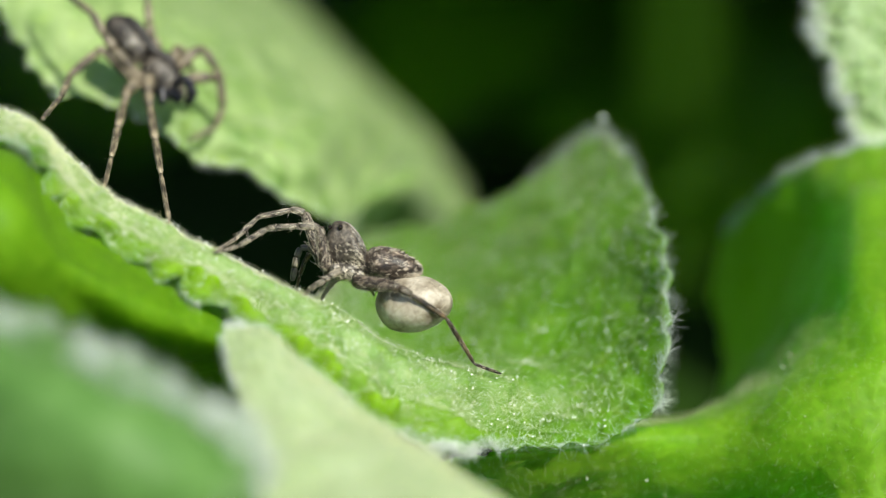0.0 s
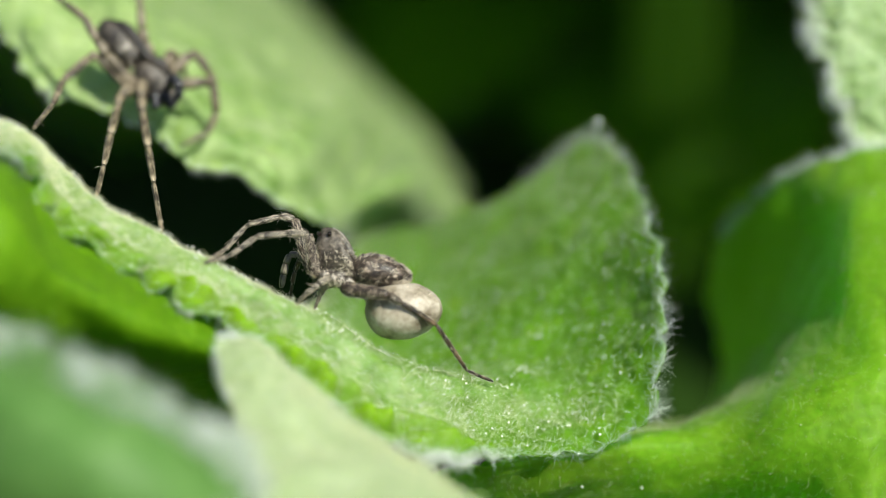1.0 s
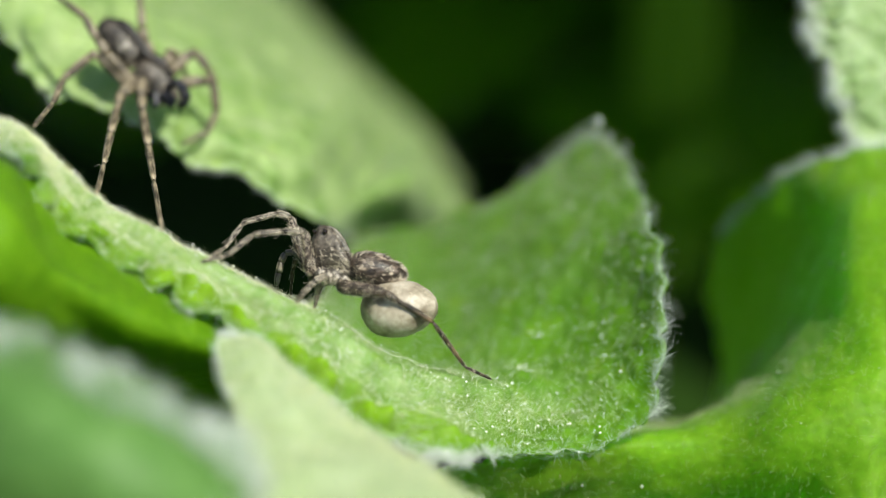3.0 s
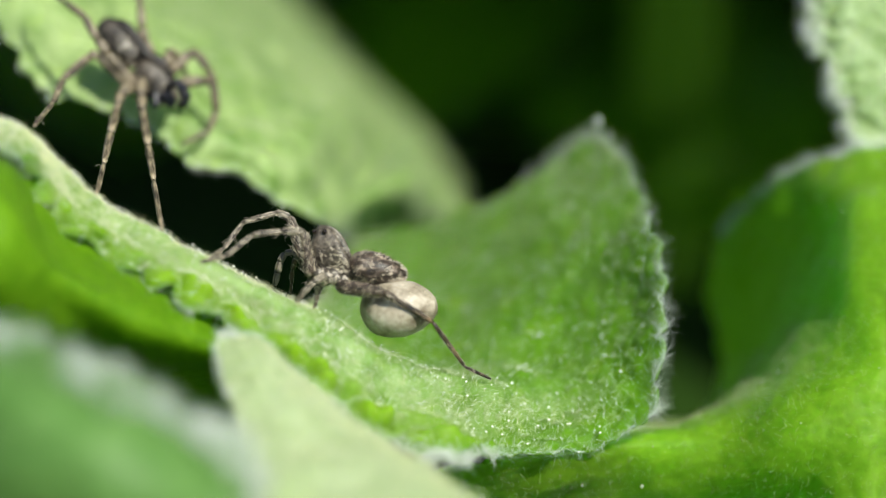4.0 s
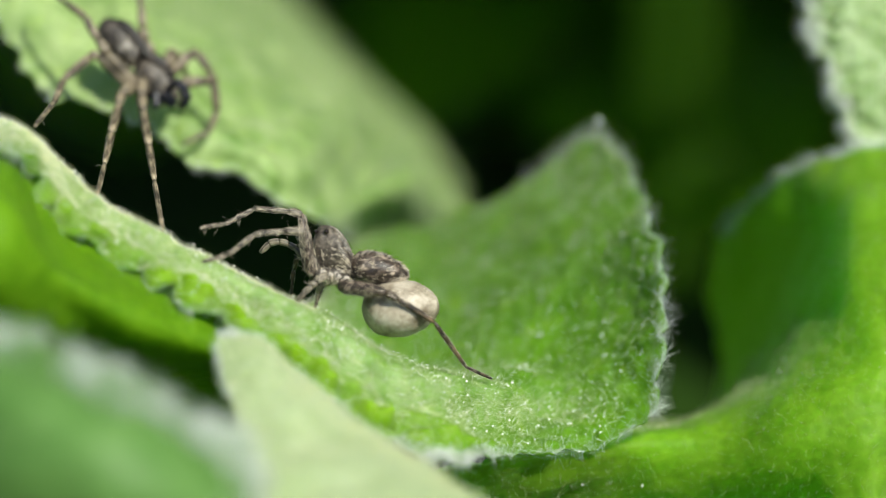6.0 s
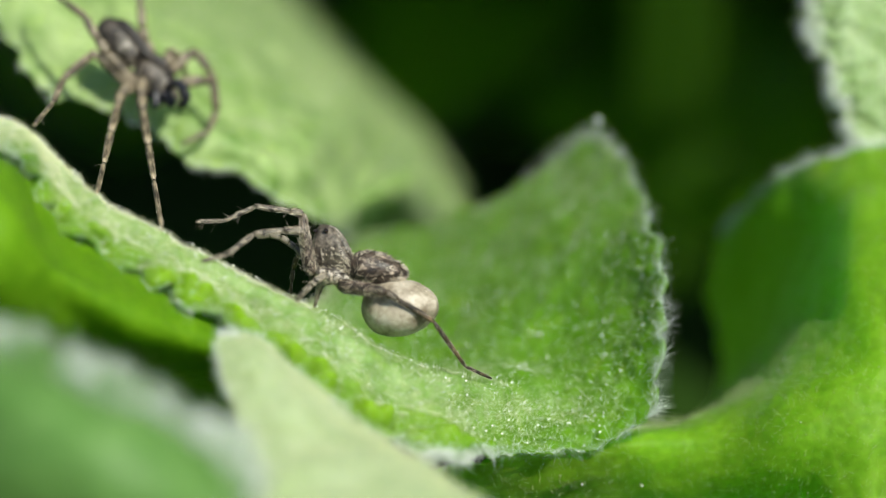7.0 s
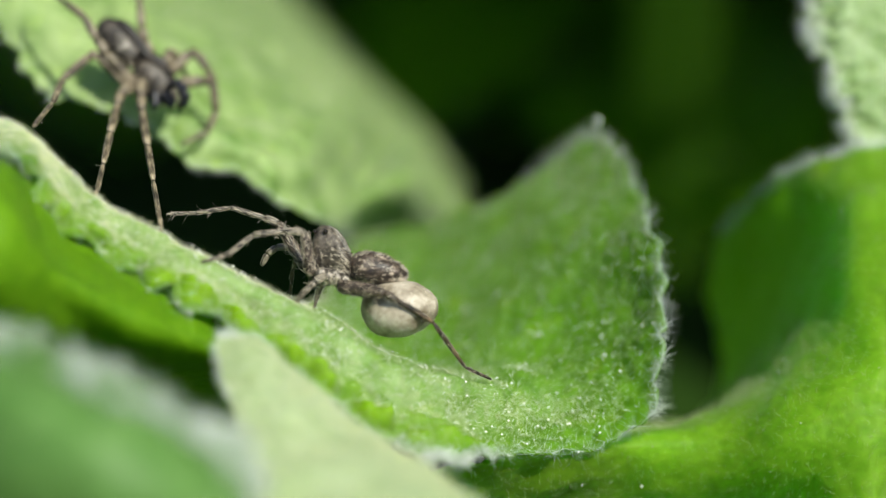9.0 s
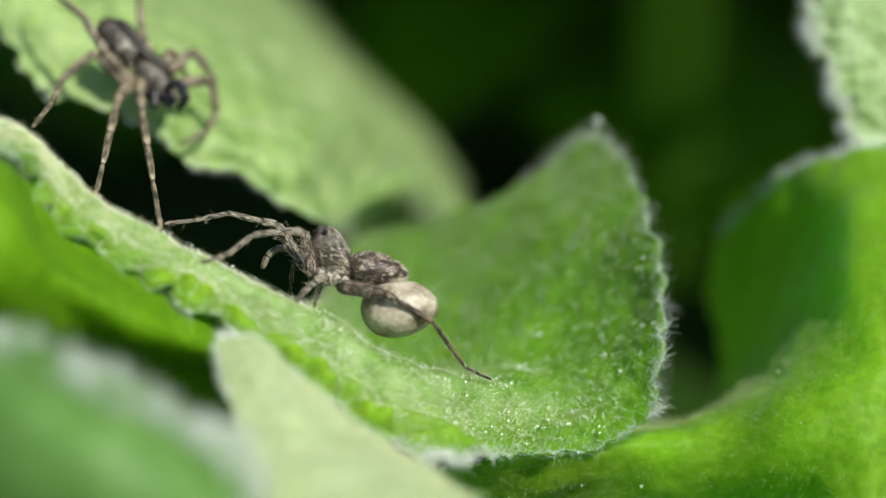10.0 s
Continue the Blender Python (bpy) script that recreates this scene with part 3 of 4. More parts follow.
def thicket():
    """Leaves of the plants behind, and unseen ones added overhead to shade them."""
    rng = np.random.default_rng(11)
    vs, fs, count = [], [], 0

    def put(at, turn, length, width, droop, kept=True):
        nonlocal count
        v, f = big_leaf_mesh(length, width, droop, int(rng.integers(1e6)))
        if not kept:
            return
        m = np.array(pose(0, 0, 0, *turn).to_3x3())
        vs.append(v @ m.T + at)
        fs.append(f + count)
        count += len(v)

    for k in range(150):  # leaves low behind, thinned on the left so near-black soil deepens the gap's shade
        at = (rng.uniform(-140, 140), rng.uniform(165, 310), rng.uniform(-72, -30))
        put(at, (rng.uniform(-20, 20), rng.uniform(-30, 15), rng.uniform(0, 360)), rng.uniform(45, 80), rng.uniform(22, 36), rng.uniform(5, 20), at[0] > 12 or k % 4 == 0)
    for _ in range(300):  # unseen canopy, added to keep the sun off them
        x = rng.uniform(-150, 260)
        at = (x, rng.uniform(82 if x > 30 else 100, 320), rng.uniform(38, 75))
        put(at, (rng.uniform(-12, 12), rng.uniform(-12, 12), rng.uniform(0, 360)), rng.uniform(60, 90), rng.uniform(34, 50), rng.uniform(2, 10))
    for _ in range(16):  # unseen extra leaves, added to stop sun reaching the gap below
        put((rng.uniform(60, 120), rng.uniform(92, 125), rng.uniform(36, 60)), (rng.uniform(-12, 12), rng.uniform(-12, 12), rng.uniform(0, 360)), rng.uniform(60, 90), rng.uniform(34, 50), rng.uniform(2, 10))
    ob = new("thicket", mesh_of("thicket", np.concatenate(vs) * MM, np.concatenate(fs), [LEAF_DARK]))
    return tagged(ob, "dark green leaves behind, plus unseen ones added to shade them", "foliage", kind="stuff")


thicket()


STEM_PALE.node_tree.nodes["Principled BSDF"].inputs["Specular IOR Level"].default_value = 0.08


def plant_stem():
    """Upright stem with a side shoot that arches over beside it."""
    plant = tagged(new("plant_stem"), "dim green upright plant stem in shade", "stem")
    part("stalk", tube([(28, 153, -76), (27.5, 151, -40), (28, 150, 10), (30, 151, 60)], [5.6, 5.3, 5.0, 4.4], STEM_PALE, 14, 24), plant)
    part("side_shoot", tube([(25.7, 129.6, -62.7), (26.4, 133.4, -54.5), (28.8, 135.1, -50.9), (32.0, 134.8, -51.6), (33.5, 132.9, -55.7), (34.2, 129.6, -62.7)], [1.6, 1.9, 2.0, 2.0, 1.9, 1.6], STEM_PALE, 10, 30), plant, "arching side shoot")
    for z, r in ((-30, 5.9), (25, 5.4)):
        part("node", ball(r, STEM_PALE, (1, 1, 0.35), (27.8, 150.3, z)), plant)


plant_stem()

# ---- leaves ----
# the cupped leaf that carries the spiders
near_margin = [(-26.8, -5.9, 8.7), (-22.5, -5.7, 7.9), (-21.1, -5.7, 4.3), (-16.5, -6.0, 1.3), (-11.8, -7.2, -1.3), (-7.0, -9.0, -4.2), (-2.9, -9.9, -7.0), (0.2, -9.7, -8.1), (4.5, -5.6, -10.1), (8.3, -3.0, -11.3), (11.6, -1.9, -10.0)]
rim_face = [(-27.1, -4.2, 8.7), (-22.0, -4.0, 8.0), (-20.0, -4.3, 4.6), (-15.9, -4.6, 1.9), (-11.1, -5.3, -0.8), (-6.8, -6.6, -3.1), (-2.6, -7.0, -6.0), (0.9, -5.8, -7.7), (5.1, -1.0, -10.6), (9.1, -0.2, -10.6), (12.4, -0.3, -8.9)]
crest = [(-27.5, -1.7, 8.2), (-23.2, -1.2, 8.0), (-19.6, -2.2, 4.2), (-15.6, -2.7, 2.2), (-11.0, -3.4, -0.3), (-6.6, -3.5, -2.5), (-2.2, -4.3, -4.9), (1.7, -3.3, -6.9), (5.7, 1.9, -10.0), (9.9, 2.4, -9.1), (12.7, 1.3, -6.7)]
hollow = [(-28.2, 2.4, 5.2), (-23.1, 2.4, 5.2), (-19.3, 1.6, 1.1), (-15.4, 2.1, -1.5), (-10.3, 5.0, -5.6), (-6.3, 6.0, -8.3), (-1.9, 5.0, -10.4), (2.2, 5.1, -10.2), (6.3, 7.6, -9.6), (10.4, 6.9, -7.7), (13.0, 4.2, -5.2)]
back_wall = [(-28.9, 5.2, 1.6), (-23.1, 5.0, 1.3), (-19.1, 4.5, -2.1), (-14.9, 5.4, -5.1), (-9.4, 13.6, -11.0), (-6.5, 21.8, -12.3), (-1.6, 19.8, -11.9), (2.9, 16.3, -9.7), (7.0, 15.0, -6.9), (10.4, 12.7, -4.7), (12.6, 9.7, -3.0)]
far_edge = [(-29.3, 6.9, -1.7), (-23.3, 6.6, -2.3), (-19.0, 6.6, -4.9), (-14.8, 7.3, -7.9), (-8.5, 21.7, -15.1), (-6.5, 32.8, -14.6), (-1.5, 30.6, -12.3), (3.2, 27.7, -9.1), (7.7, 27.9, -6.2), (10.0, 26.7, -4.0), (11.6, 21.6, -3.2)]
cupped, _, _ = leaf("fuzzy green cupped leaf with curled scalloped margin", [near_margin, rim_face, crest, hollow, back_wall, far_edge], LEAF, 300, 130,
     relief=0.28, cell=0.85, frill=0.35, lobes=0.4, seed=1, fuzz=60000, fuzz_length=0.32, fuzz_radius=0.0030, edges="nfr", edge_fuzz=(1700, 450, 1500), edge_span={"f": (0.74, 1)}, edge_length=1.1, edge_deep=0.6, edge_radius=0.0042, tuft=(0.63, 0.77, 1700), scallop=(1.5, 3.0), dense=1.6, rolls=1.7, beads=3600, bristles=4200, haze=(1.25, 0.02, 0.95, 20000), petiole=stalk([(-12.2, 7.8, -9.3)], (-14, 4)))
# White ball painted in for a drop's blurred glint, on an added hair.
part("gland_hair", tube([(9.9, 24.7, -3.7), (10.1, 24.7, -3.0), (10.0, 21.6, -0.9)], [0.03, 0.025, 0.02], WOOL, 6, 6), cupped, "hair added to hold the drop")
part("gland_drop", ball(0.19, WOOL, at=(10.0, 21.6, -0.9), seg=12), cupped, "white ball as the blurred glint of a drop")

# smooth folded leaf below the rim
fold_top = [(-28.7, -1.2, 6.7), (-23.7, -1.0, 6.3), (-20.7, -1.3, 3.0), (-16.7, -0.7, -0.4), (-12.2, -2.3, -3.0), (-8.3, -3.8, -4.5), (-2.7, -5.2, -8.7)]
fold_shoulder = [(-27.0, -12.1, 9.6), (-22.9, -11.3, 8.8), (-20.6, -10.1, 4.3), (-16.4, -8.4, 1.0), (-12.5, -6.7, -2.1), (-8.8, -7.3, -3.7), (-2.9, -8.4, -8.0)]
fold_belly = [(-26.1, -15.9, 8.6), (-22.2, -15.3, 7.6), (-19.7, -12.5, 4.0), (-16.1, -10.0, -0.1), (-12.8, -7.0, -3.1), (-9.1, -7.3, -5.1), (-3.2, -8.5, -9.4)]
fold_under = [(-26.7, -15.3, 2.7), (-22.5, -13.5, 1.8), (-19.9, -9.8, -1.0), (-16.7, -5.4, -4.5), (-13.3, -2.1, -7.0), (-9.8, -3.3, -9.4), (-3.7, -5.1, -13.2)]
fold_foot = [(-29.4, -5.5, -7.1), (-24.7, -3.6, -7.8), (-21.7, -1.1, -9.5), (-17.8, 1.2, -11.6), (-14.0, 2.7, -13.1), (-10.6, 1.8, -15.0), (-4.2, -0.1, -19.2)]
leaf("smooth bright green folded leaf below the rim", [fold_top, fold_shoulder, fold_belly, fold_under, fold_foot], LEAF_BRIGHT, 100, 70,
     relief=0.05, cell=1.5, frill=0.1, seed=2, fuzz=3000, fuzz_length=0.3, edges="n", edge_fuzz=500, petiole=stalk([(-28.6, -7.5, -1.9)], (-4, 8)))

# pale pointed leaf in front
point_left = [(-11.9, -11.1, 0.3), (-11.7, -13.3, -0.2), (-10.6, -17.4, -0.6), (-9.7, -22.3, -0.5), (-9.3, -27.8, -0.4), (-8.9, -33.1, -0.1)]
point_middle = [(-11.5, -10.9, 0.3), (-10.4, -13.3, -0.1), (-8.6, -17.3, -0.5), (-7.0, -21.9, -0.7), (-5.9, -26.9, -0.9), (-5.2, -32.3, -0.6)]
point_slope = [(-11.1, -10.7, 0.2), (-9.5, -12.2, -0.2), (-7.1, -15.3, -0.9), (-4.8, -19.5, -1.4), (-1.2, -25.9, -0.9), (1.2, -33.2, -0.0)]
point_right = [(-10.8, -10.4, 0.0), (-9.7, -10.4, -0.3), (-7.1, -12.0, -1.9), (-4.9, -14.6, -2.7), (-1.3, -18.2, -3.3), (5.9, -28.8, -2.3)]
leaf("pale felted pointed leaf close in front", [point_left, point_middle, point_slope, point_right], LEAF_PALE, 90, 70,
     relief=0.08, cell=0.9, frill=0.2, seed=3, fuzz=14000, fuzz_length=0.4, edges="nfl", edge_fuzz=700, edge_length=0.5, petiole=stalk([(-5.0, -31.8, -0.9)], (2, 6)))

# leaf closest to the viewer
close_edge = [(-26.3, -21.8, 8.2), (-20.4, -25.6, 8.1), (-16.1, -28.2, 7.6), (-12.2, -30.1, 6.5), (-9.6, -30.8, 5.1), (-8.5, -30.3, 3.1)]
close_brow = [(-24.5, -30.1, 9.1), (-18.9, -33.6, 9.7), (-15.5, -35.0, 9.0), (-12.1, -35.6, 7.8), (-9.6, -34.3, 5.4), (-8.4, -33.6, 4.1)]
close_face = [(-24.1, -33.5, 7.0), (-18.6, -36.7, 8.0), (-15.3, -38.1, 7.9), (-12.3, -38.4, 7.1), (-9.7, -36.9, 5.2), (-8.5, -35.2, 3.5)]
close_foot = [(-24.3, -35.1, 1.1), (-18.8, -38.0, 2.6), (-15.5, -39.1, 3.1), (-12.4, -39.2, 2.9), (-9.8, -37.4, 1.4), (-8.6, -35.6, -0.1)]
leaf("green leaf with white felted edge close in front", [close_edge, close_brow, close_face, close_foot], LEAF_FELT, 90, 70,
     relief=0.1, cell=1.0, frill=0.3, seed=4, fuzz=9000, fuzz_length=0.6, edges="nr", edge_fuzz=(22000, 4000), edge_length=0.9, edge_deep=11, edge_radius=0.016, petiole=stalk([(-21.7, -44.0, 9.8)], (-3, 8)))

# big leaf with the shaded hollow
side_ridge = [(13.6, 16.6, -21.1), (18.0, 24.1, -23.9), (20.0, 31.0, -23.4), (18.8, 32.1, -18.5), (19.6, 29.6, -12.1), (23.2, 20.9, -3.7), (28.0, 18.2, -1.3), (33.7, 19.4, -1.1)]
side_shade = [(7.5, 8.0, -15.7), (16.9, 11.6, -17.5), (20.4, 20.2, -18.1), (22.3, 21.1, -13.8), (23.6, 18.9, -8.0), (25.0, 13.4, -3.1), (28.5, 13.9, -2.2), (34.4, 18.0, -4.0)]
side_fold = [(3.1, -3.4, -11.3), (11.4, 0.0, -12.0), (17.4, 3.2, -11.9), (21.0, 5.3, -9.8), (23.2, 6.4, -7.3), (25.0, 6.8, -4.2), (28.9, 9.1, -3.9), (34.7, 14.5, -6.7)]
side_lap = [(-1.4, -7.7, -10.4), (8.4, -1.7, -14.1), (15.1, -1.0, -14.2), (19.6, -2.9, -10.7), (23.2, -1.7, -8.4), (26.0, 0.3, -6.6), (29.5, 3.5, -6.7), (34.5, 9.0, -9.1)]
side_hem = [(-5.2, -6.2, -15.4), (6.7, 2.8, -22.1), (15.2, 3.7, -22.6), (20.0, -0.9, -18.4), (22.7, -5.7, -14.5), (25.8, -6.0, -14.0), (30.0, -3.2, -15.1), (34.7, 1.3, -17.4)]
leaf("large bright green leaf with a shaded hollow", [side_ridge, side_shade, side_fold, side_lap, side_hem], LEAF_LAP, 170, 110,
     relief=0.08, cell=1.1, frill=0.3, seed=5, fuzz=12000, fuzz_length=0.4, fuzz_radius=0.004, edges="n", edge_fuzz=1800, edge_length=0.8, edge_span={"n": (0, 0.45)}, flip=True, beads=250, petiole=stalk([(35.5, 9.7, -12.2)], (4, 6)))

# felted leaf at its ridge
felt_edge = [(23.0, 25.8, 10.4), (23.3, 23.5, 6.6), (24.0, 21.5, 3.5), (25.4, 20.0, 0.3), (26.8, 19.5, -3.1)]
felt_face = [(25.5, 25.5, 10.9), (26.1, 23.2, 7.1), (26.8, 21.7, 3.8), (28.0, 20.6, 0.4), (29.0, 20.2, -4.0)]
felt_back = [(30.1, 29.0, 10.1), (30.6, 26.2, 6.4), (31.4, 24.6, 3.1), (31.9, 23.9, -0.9), (32.1, 22.8, -5.5)]
felt_end = [(37.2, 37.8, 7.7), (37.4, 34.9, 3.8), (37.8, 33.3, 0.3), (37.8, 31.3, -3.9), (37.2, 29.9, -9.2)]
leaf("pale green felted leaf with white fuzzy margin", [felt_edge, felt_face, felt_back, felt_end], LEAF_WHITE, 110, 70,
     relief=0.5, cell=0.9, frill=0.9, seed=6, fuzz=18000, fuzz_length=0.5, edges="n", edge_fuzz=4200, edge_length=1.1, edge_deep=3.0, petiole=stalk([(37.4, 33.4, 0.7)], (6, 10)))

# broad leaf behind, under the male
back_edge = [(-34.3, 28.6, 11.8), (-29.8, 24.4, 7.4), (-25.5, 18.9, 2.6), (-21.9, 17.8, 1.6), (-18.0, 16.6, 0.2), (-15.9, 15.8, -1.4), (-13.2, 16.1, -2.1), (-10.8, 15.9, -3.8), (-7.9, 19.7, -7.3), (-5.4, 39.7, -18.7), (-2.2, 46.6, -22.9), (0.9, 52.1, -25.3), (3.8, 57.0, -26.6)]
back_face = [(-32.8, 31.2, 12.5), (-27.6, 27.1, 8.4), (-23.0, 23.0, 4.5), (-19.9, 21.3, 3.2), (-16.7, 20.2, 1.8), (-14.5, 19.4, 0.3), (-11.7, 19.3, -1.2), (-9.2, 19.6, -3.1), (-6.4, 27.9, -8.7), (-4.1, 29.9, -9.2), (-2.0, 33.7, -10.5), (-0.5, 41.7, -14.4), (1.0, 51.6, -19.4)]
back_mid = [(-32.2, 44.5, 10.2), (-25.6, 41.3, 5.9), (-20.8, 38.7, 2.5), (-18.0, 37.8, 0.7), (-14.8, 37.2, -0.7), (-12.1, 36.4, -2.5), (-9.3, 36.4, -4.7), (-6.6, 37.5, -7.2), (-4.3, 46.7, -13.2), (-2.3, 49.4, -14.6), (-0.7, 54.4, -18.2), (0.4, 62.0, -22.9), (1.6, 74.3, -29.7)]
back_slope = [(-36.8, 80.7, 2.8), (-28.6, 78.3, -2.5), (-22.9, 77.4, -6.7), (-20.1, 77.6, -8.8), (-16.9, 78.6, -11.2), (-14.1, 79.7, -13.6), (-10.4, 80.2, -17.2), (-7.0, 81.7, -21.3), (-3.5, 82.0, -25.2), (-1.6, 83.1, -27.4), (-0.2, 84.9, -30.8), (1.0, 87.7, -34.5), (1.7, 92.8, -37.5)]
back_far = [(-42.1, 128.0, -9.5), (-31.1, 127.2, -16.0), (-24.2, 126.6, -22.0), (-21.3, 127.5, -24.8), (-16.6, 127.8, -28.7), (-13.3, 127.0, -32.9), (-9.7, 126.4, -36.6), (-6.4, 125.5, -40.8), (-2.4, 124.9, -44.6), (0.1, 124.6, -47.4), (1.3, 124.7, -49.5), (1.6, 125.2, -50.9), (1.9, 125.9, -51.9)]
leaf("broad sunlit pale green leaf with toothed margin", [back_edge, back_face, back_mid, back_slope, back_far], LEAF_BACK, 200, 90,
     relief=0.7, cell=2.0, frill=0.3, lobes=-0.6, seed=7, fuzz=14000, fuzz_length=0.4, edges="n", edge_fuzz=1500, edge_length=0.6, scallop=(0.6, 2.2), petiole=stalk([(-34.4, 34.6, 10.3)], (-8, 10)))

# ---- spiders ----
VIEW_TILT = -25  # camera's downward tilt: both are laid parallel to the picture plane


def female():
    """Carries her egg sac; x runs to her tail, z up in the camera's view, in mm."""
    she = new("wolf_spider")
    she.matrix_basis = pose(-4.57 * MM, -1.43 * MM, -0.70 * MM, VIEW_TILT)
    tagged(she, "grey-brown hairy wolf spider carrying a cream egg sac", "spider")
    coat = [CARAPACE, SETA_PALE, SETA_DARK]
    part("carapace", loft([(-2.80, 1.4, 0.6, 0.35, 0), (-2.68, 2.0, 0.3, 0.62, 0), (-2.4, 2.50, 0.1, 0.78, 0), (-2.0, 2.62, -0.1, 0.86, 0), (-1.55, 2.42, -0.2, 1.0, 0),
          (-1.2, 2.05, -0.2, 1.1, 0), (-0.85, 1.5, -0.2, 1.05, 0), (-0.6, 0.95, -0.1, 0.8, 0), (-0.5, 0.6, 0.1, 0.4, 0)], coat, coat=1100, coat_length=0.22, lean=(0.7, 0, -0.5), seed=21, below=1.5, pale=0.42), she)
    part("sternum", loft([(-2.5, 0.1, -0.3, 0.4, 0), (-2.2, 0.3, -0.55, 0.75, 0), (-1.6, 0.4, -0.68, 0.85, 0), (-1.1, 0.4, -0.6, 0.8, 0), (-0.7, 0.2, -0.4, 0.4, 0)],
         [UNDER, SETA_PALE, SETA_DARK], coat=1100, lean=(0.5, 0, -0.6), seed=22, lumps=0.12, pale=0.6), she, "pale hairy underside")
    part("abdomen", loft([(-0.75, 0.35, -0.15, 0.25, 0), (-0.55, 0.75, -0.45, 0.75, 0), (-0.2, 1.08, -0.62, 1.05, 0), (0.3, 1.15, -0.8, 1.2, 0), (0.9, 1.05, -0.82, 1.2, 0),
          (1.5, 0.82, -0.72, 1.1, 0), (2.0, 0.5, -0.7, 0.9, 0), (2.3, 0.18, -0.55, 0.6, 0), (2.45, -0.1, -0.35, 0.2, 0)],
         [ABDOMEN, SETA_PALE, SETA_DARK], coat=1500, coat_length=0.26, lean=(1, 0, 0.1), seed=23, pale=0.42, lift=0.14), she)
    part("egg_sac", loft([(-0.02, -2.0, -2.2, 0.15, 0.0), (0.08, -1.55, -2.6, 0.75, 0.0), (0.4, -1.05, -3.15, 1.35, 0.0), (1.0, -0.68, -3.58, 1.8, 0.0), (1.9, -0.52, -3.72, 2.0, 0.0),
          (2.8, -0.55, -3.58, 1.85, 0.0), (3.6, -0.9, -3.15, 1.4, 0.0), (4.15, -1.4, -2.6, 0.85, 0.0), (4.33, -1.85, -2.2, 0.25, 0.0)],
         [SAC, SETA_PALE, SETA_PALE], ring=40, steps=60, coat=60, coat_length=0.15, seed=24, lumps=0.03), she, "round cream silk egg sac")
    for x, y, z, r in ((-1.97, -0.76, 2.22, 0.15), (-1.97, 0.76, 2.22, 0.15), (-2.58, -0.42, 2.22, 0.13), (-2.58, 0.42, 2.22, 0.13), (-2.74, -0.2, 1.75, 0.06), (-2.74, 0.2, 1.75, 0.06)):
        part("eye", ball(r, EYE, at=(x, y, z)), she, "glossy black eye")
    # Two pale tubes put the rear slope's rim light into colour.
    part("carapace_rim_light", tube([(-1.8, -0.25, 2.52), (-1.45, -0.3, 2.32), (-1.1, -0.36, 1.92), (-0.78, -0.4, 1.38), (-0.6, -0.35, 0.9)], [0.05, 0.09, 0.10, 0.10, 0.05], RIM, 8, 20), she, "rear rim paled for rim light")
    part("carapace_light_band", tube([(-1.45, -0.45, 2.15), (-1.1, -0.62, 1.68), (-0.82, -0.68, 1.2), (-0.62, -0.55, 0.7)], [0.05, 0.16, 0.20, 0.10], UNDER, 8, 20), she, "rear band paled for rim light")
    for x, z in ((-2.3, -0.1), (-1.85, -0.25), (-1.35, -0.35), (-0.95, -0.45)):
        for y in (-0.75, 0.75):
            part("coxa", loft([(-0.3, 0.05, -0.05, 0.05, 0), (-0.22, 0.2, -0.2, 0.2, 0), (0, 0.3, -0.3, 0.3, 0), (0.22, 0.2, -0.2, 0.2, 0), (0.3, 0.05, -0.05, 0.05, 0)],
                 [UNDER, SETA_PALE, SETA_PALE], 12, 10, coat=70, coat_length=0.3, lean=(0.3, 0, -0.9), seed=int(30 - 9 * x)), she, "pale hairy leg base").matrix_basis = pose(x * MM, y * MM, z * MM)
    part("pedicel_tuft", loft([(-0.2, 0.02, -0.02, 0.02, 0), (-0.1, 0.14, -0.14, 0.12, 0), (0.05, 0.18, -0.18, 0.15, 0), (0.18, 0.05, -0.05, 0.05, 0)],
         [UNDER, SETA_PALE, SETA_PALE], 10, 8, coat=60, coat_length=0.28, lean=(0.2, 0, 0.9), seed=29), she, "white hair tuft at the waist").matrix_basis = pose(-0.75 * MM, -0.55 * MM, 0.1 * MM)
    for y in (-0.3, 0.3):
        m = part("chelicera", segment(1.5, 0.36, 0.2, [CARAPACE, SETA_PALE, SETA_DARK], 40, 40, 0.3), she)
        m.matrix_basis = along((-2.6, y, 0.9), (-2.75, y, -0.6))
    return she


# joints from hip to foot, in mm from her origin (right, away, up)
FORE_R = (0.33, 0.215, 0.15, 0.125, 0.09, 0.055)
HIND_R = (0.42, 0.26, 0.165, 0.14, 0.095, 0.065)
FORE_NEAR = [(-2.78, -0.90, -0.24), (-3.10, -1.30, 2.21), (-4.28, -1.50, 2.24), (-5.91, -1.90, 2.05), (-7.30, -2.70, 0.92), (-8.62, -3.40, 0.55)]
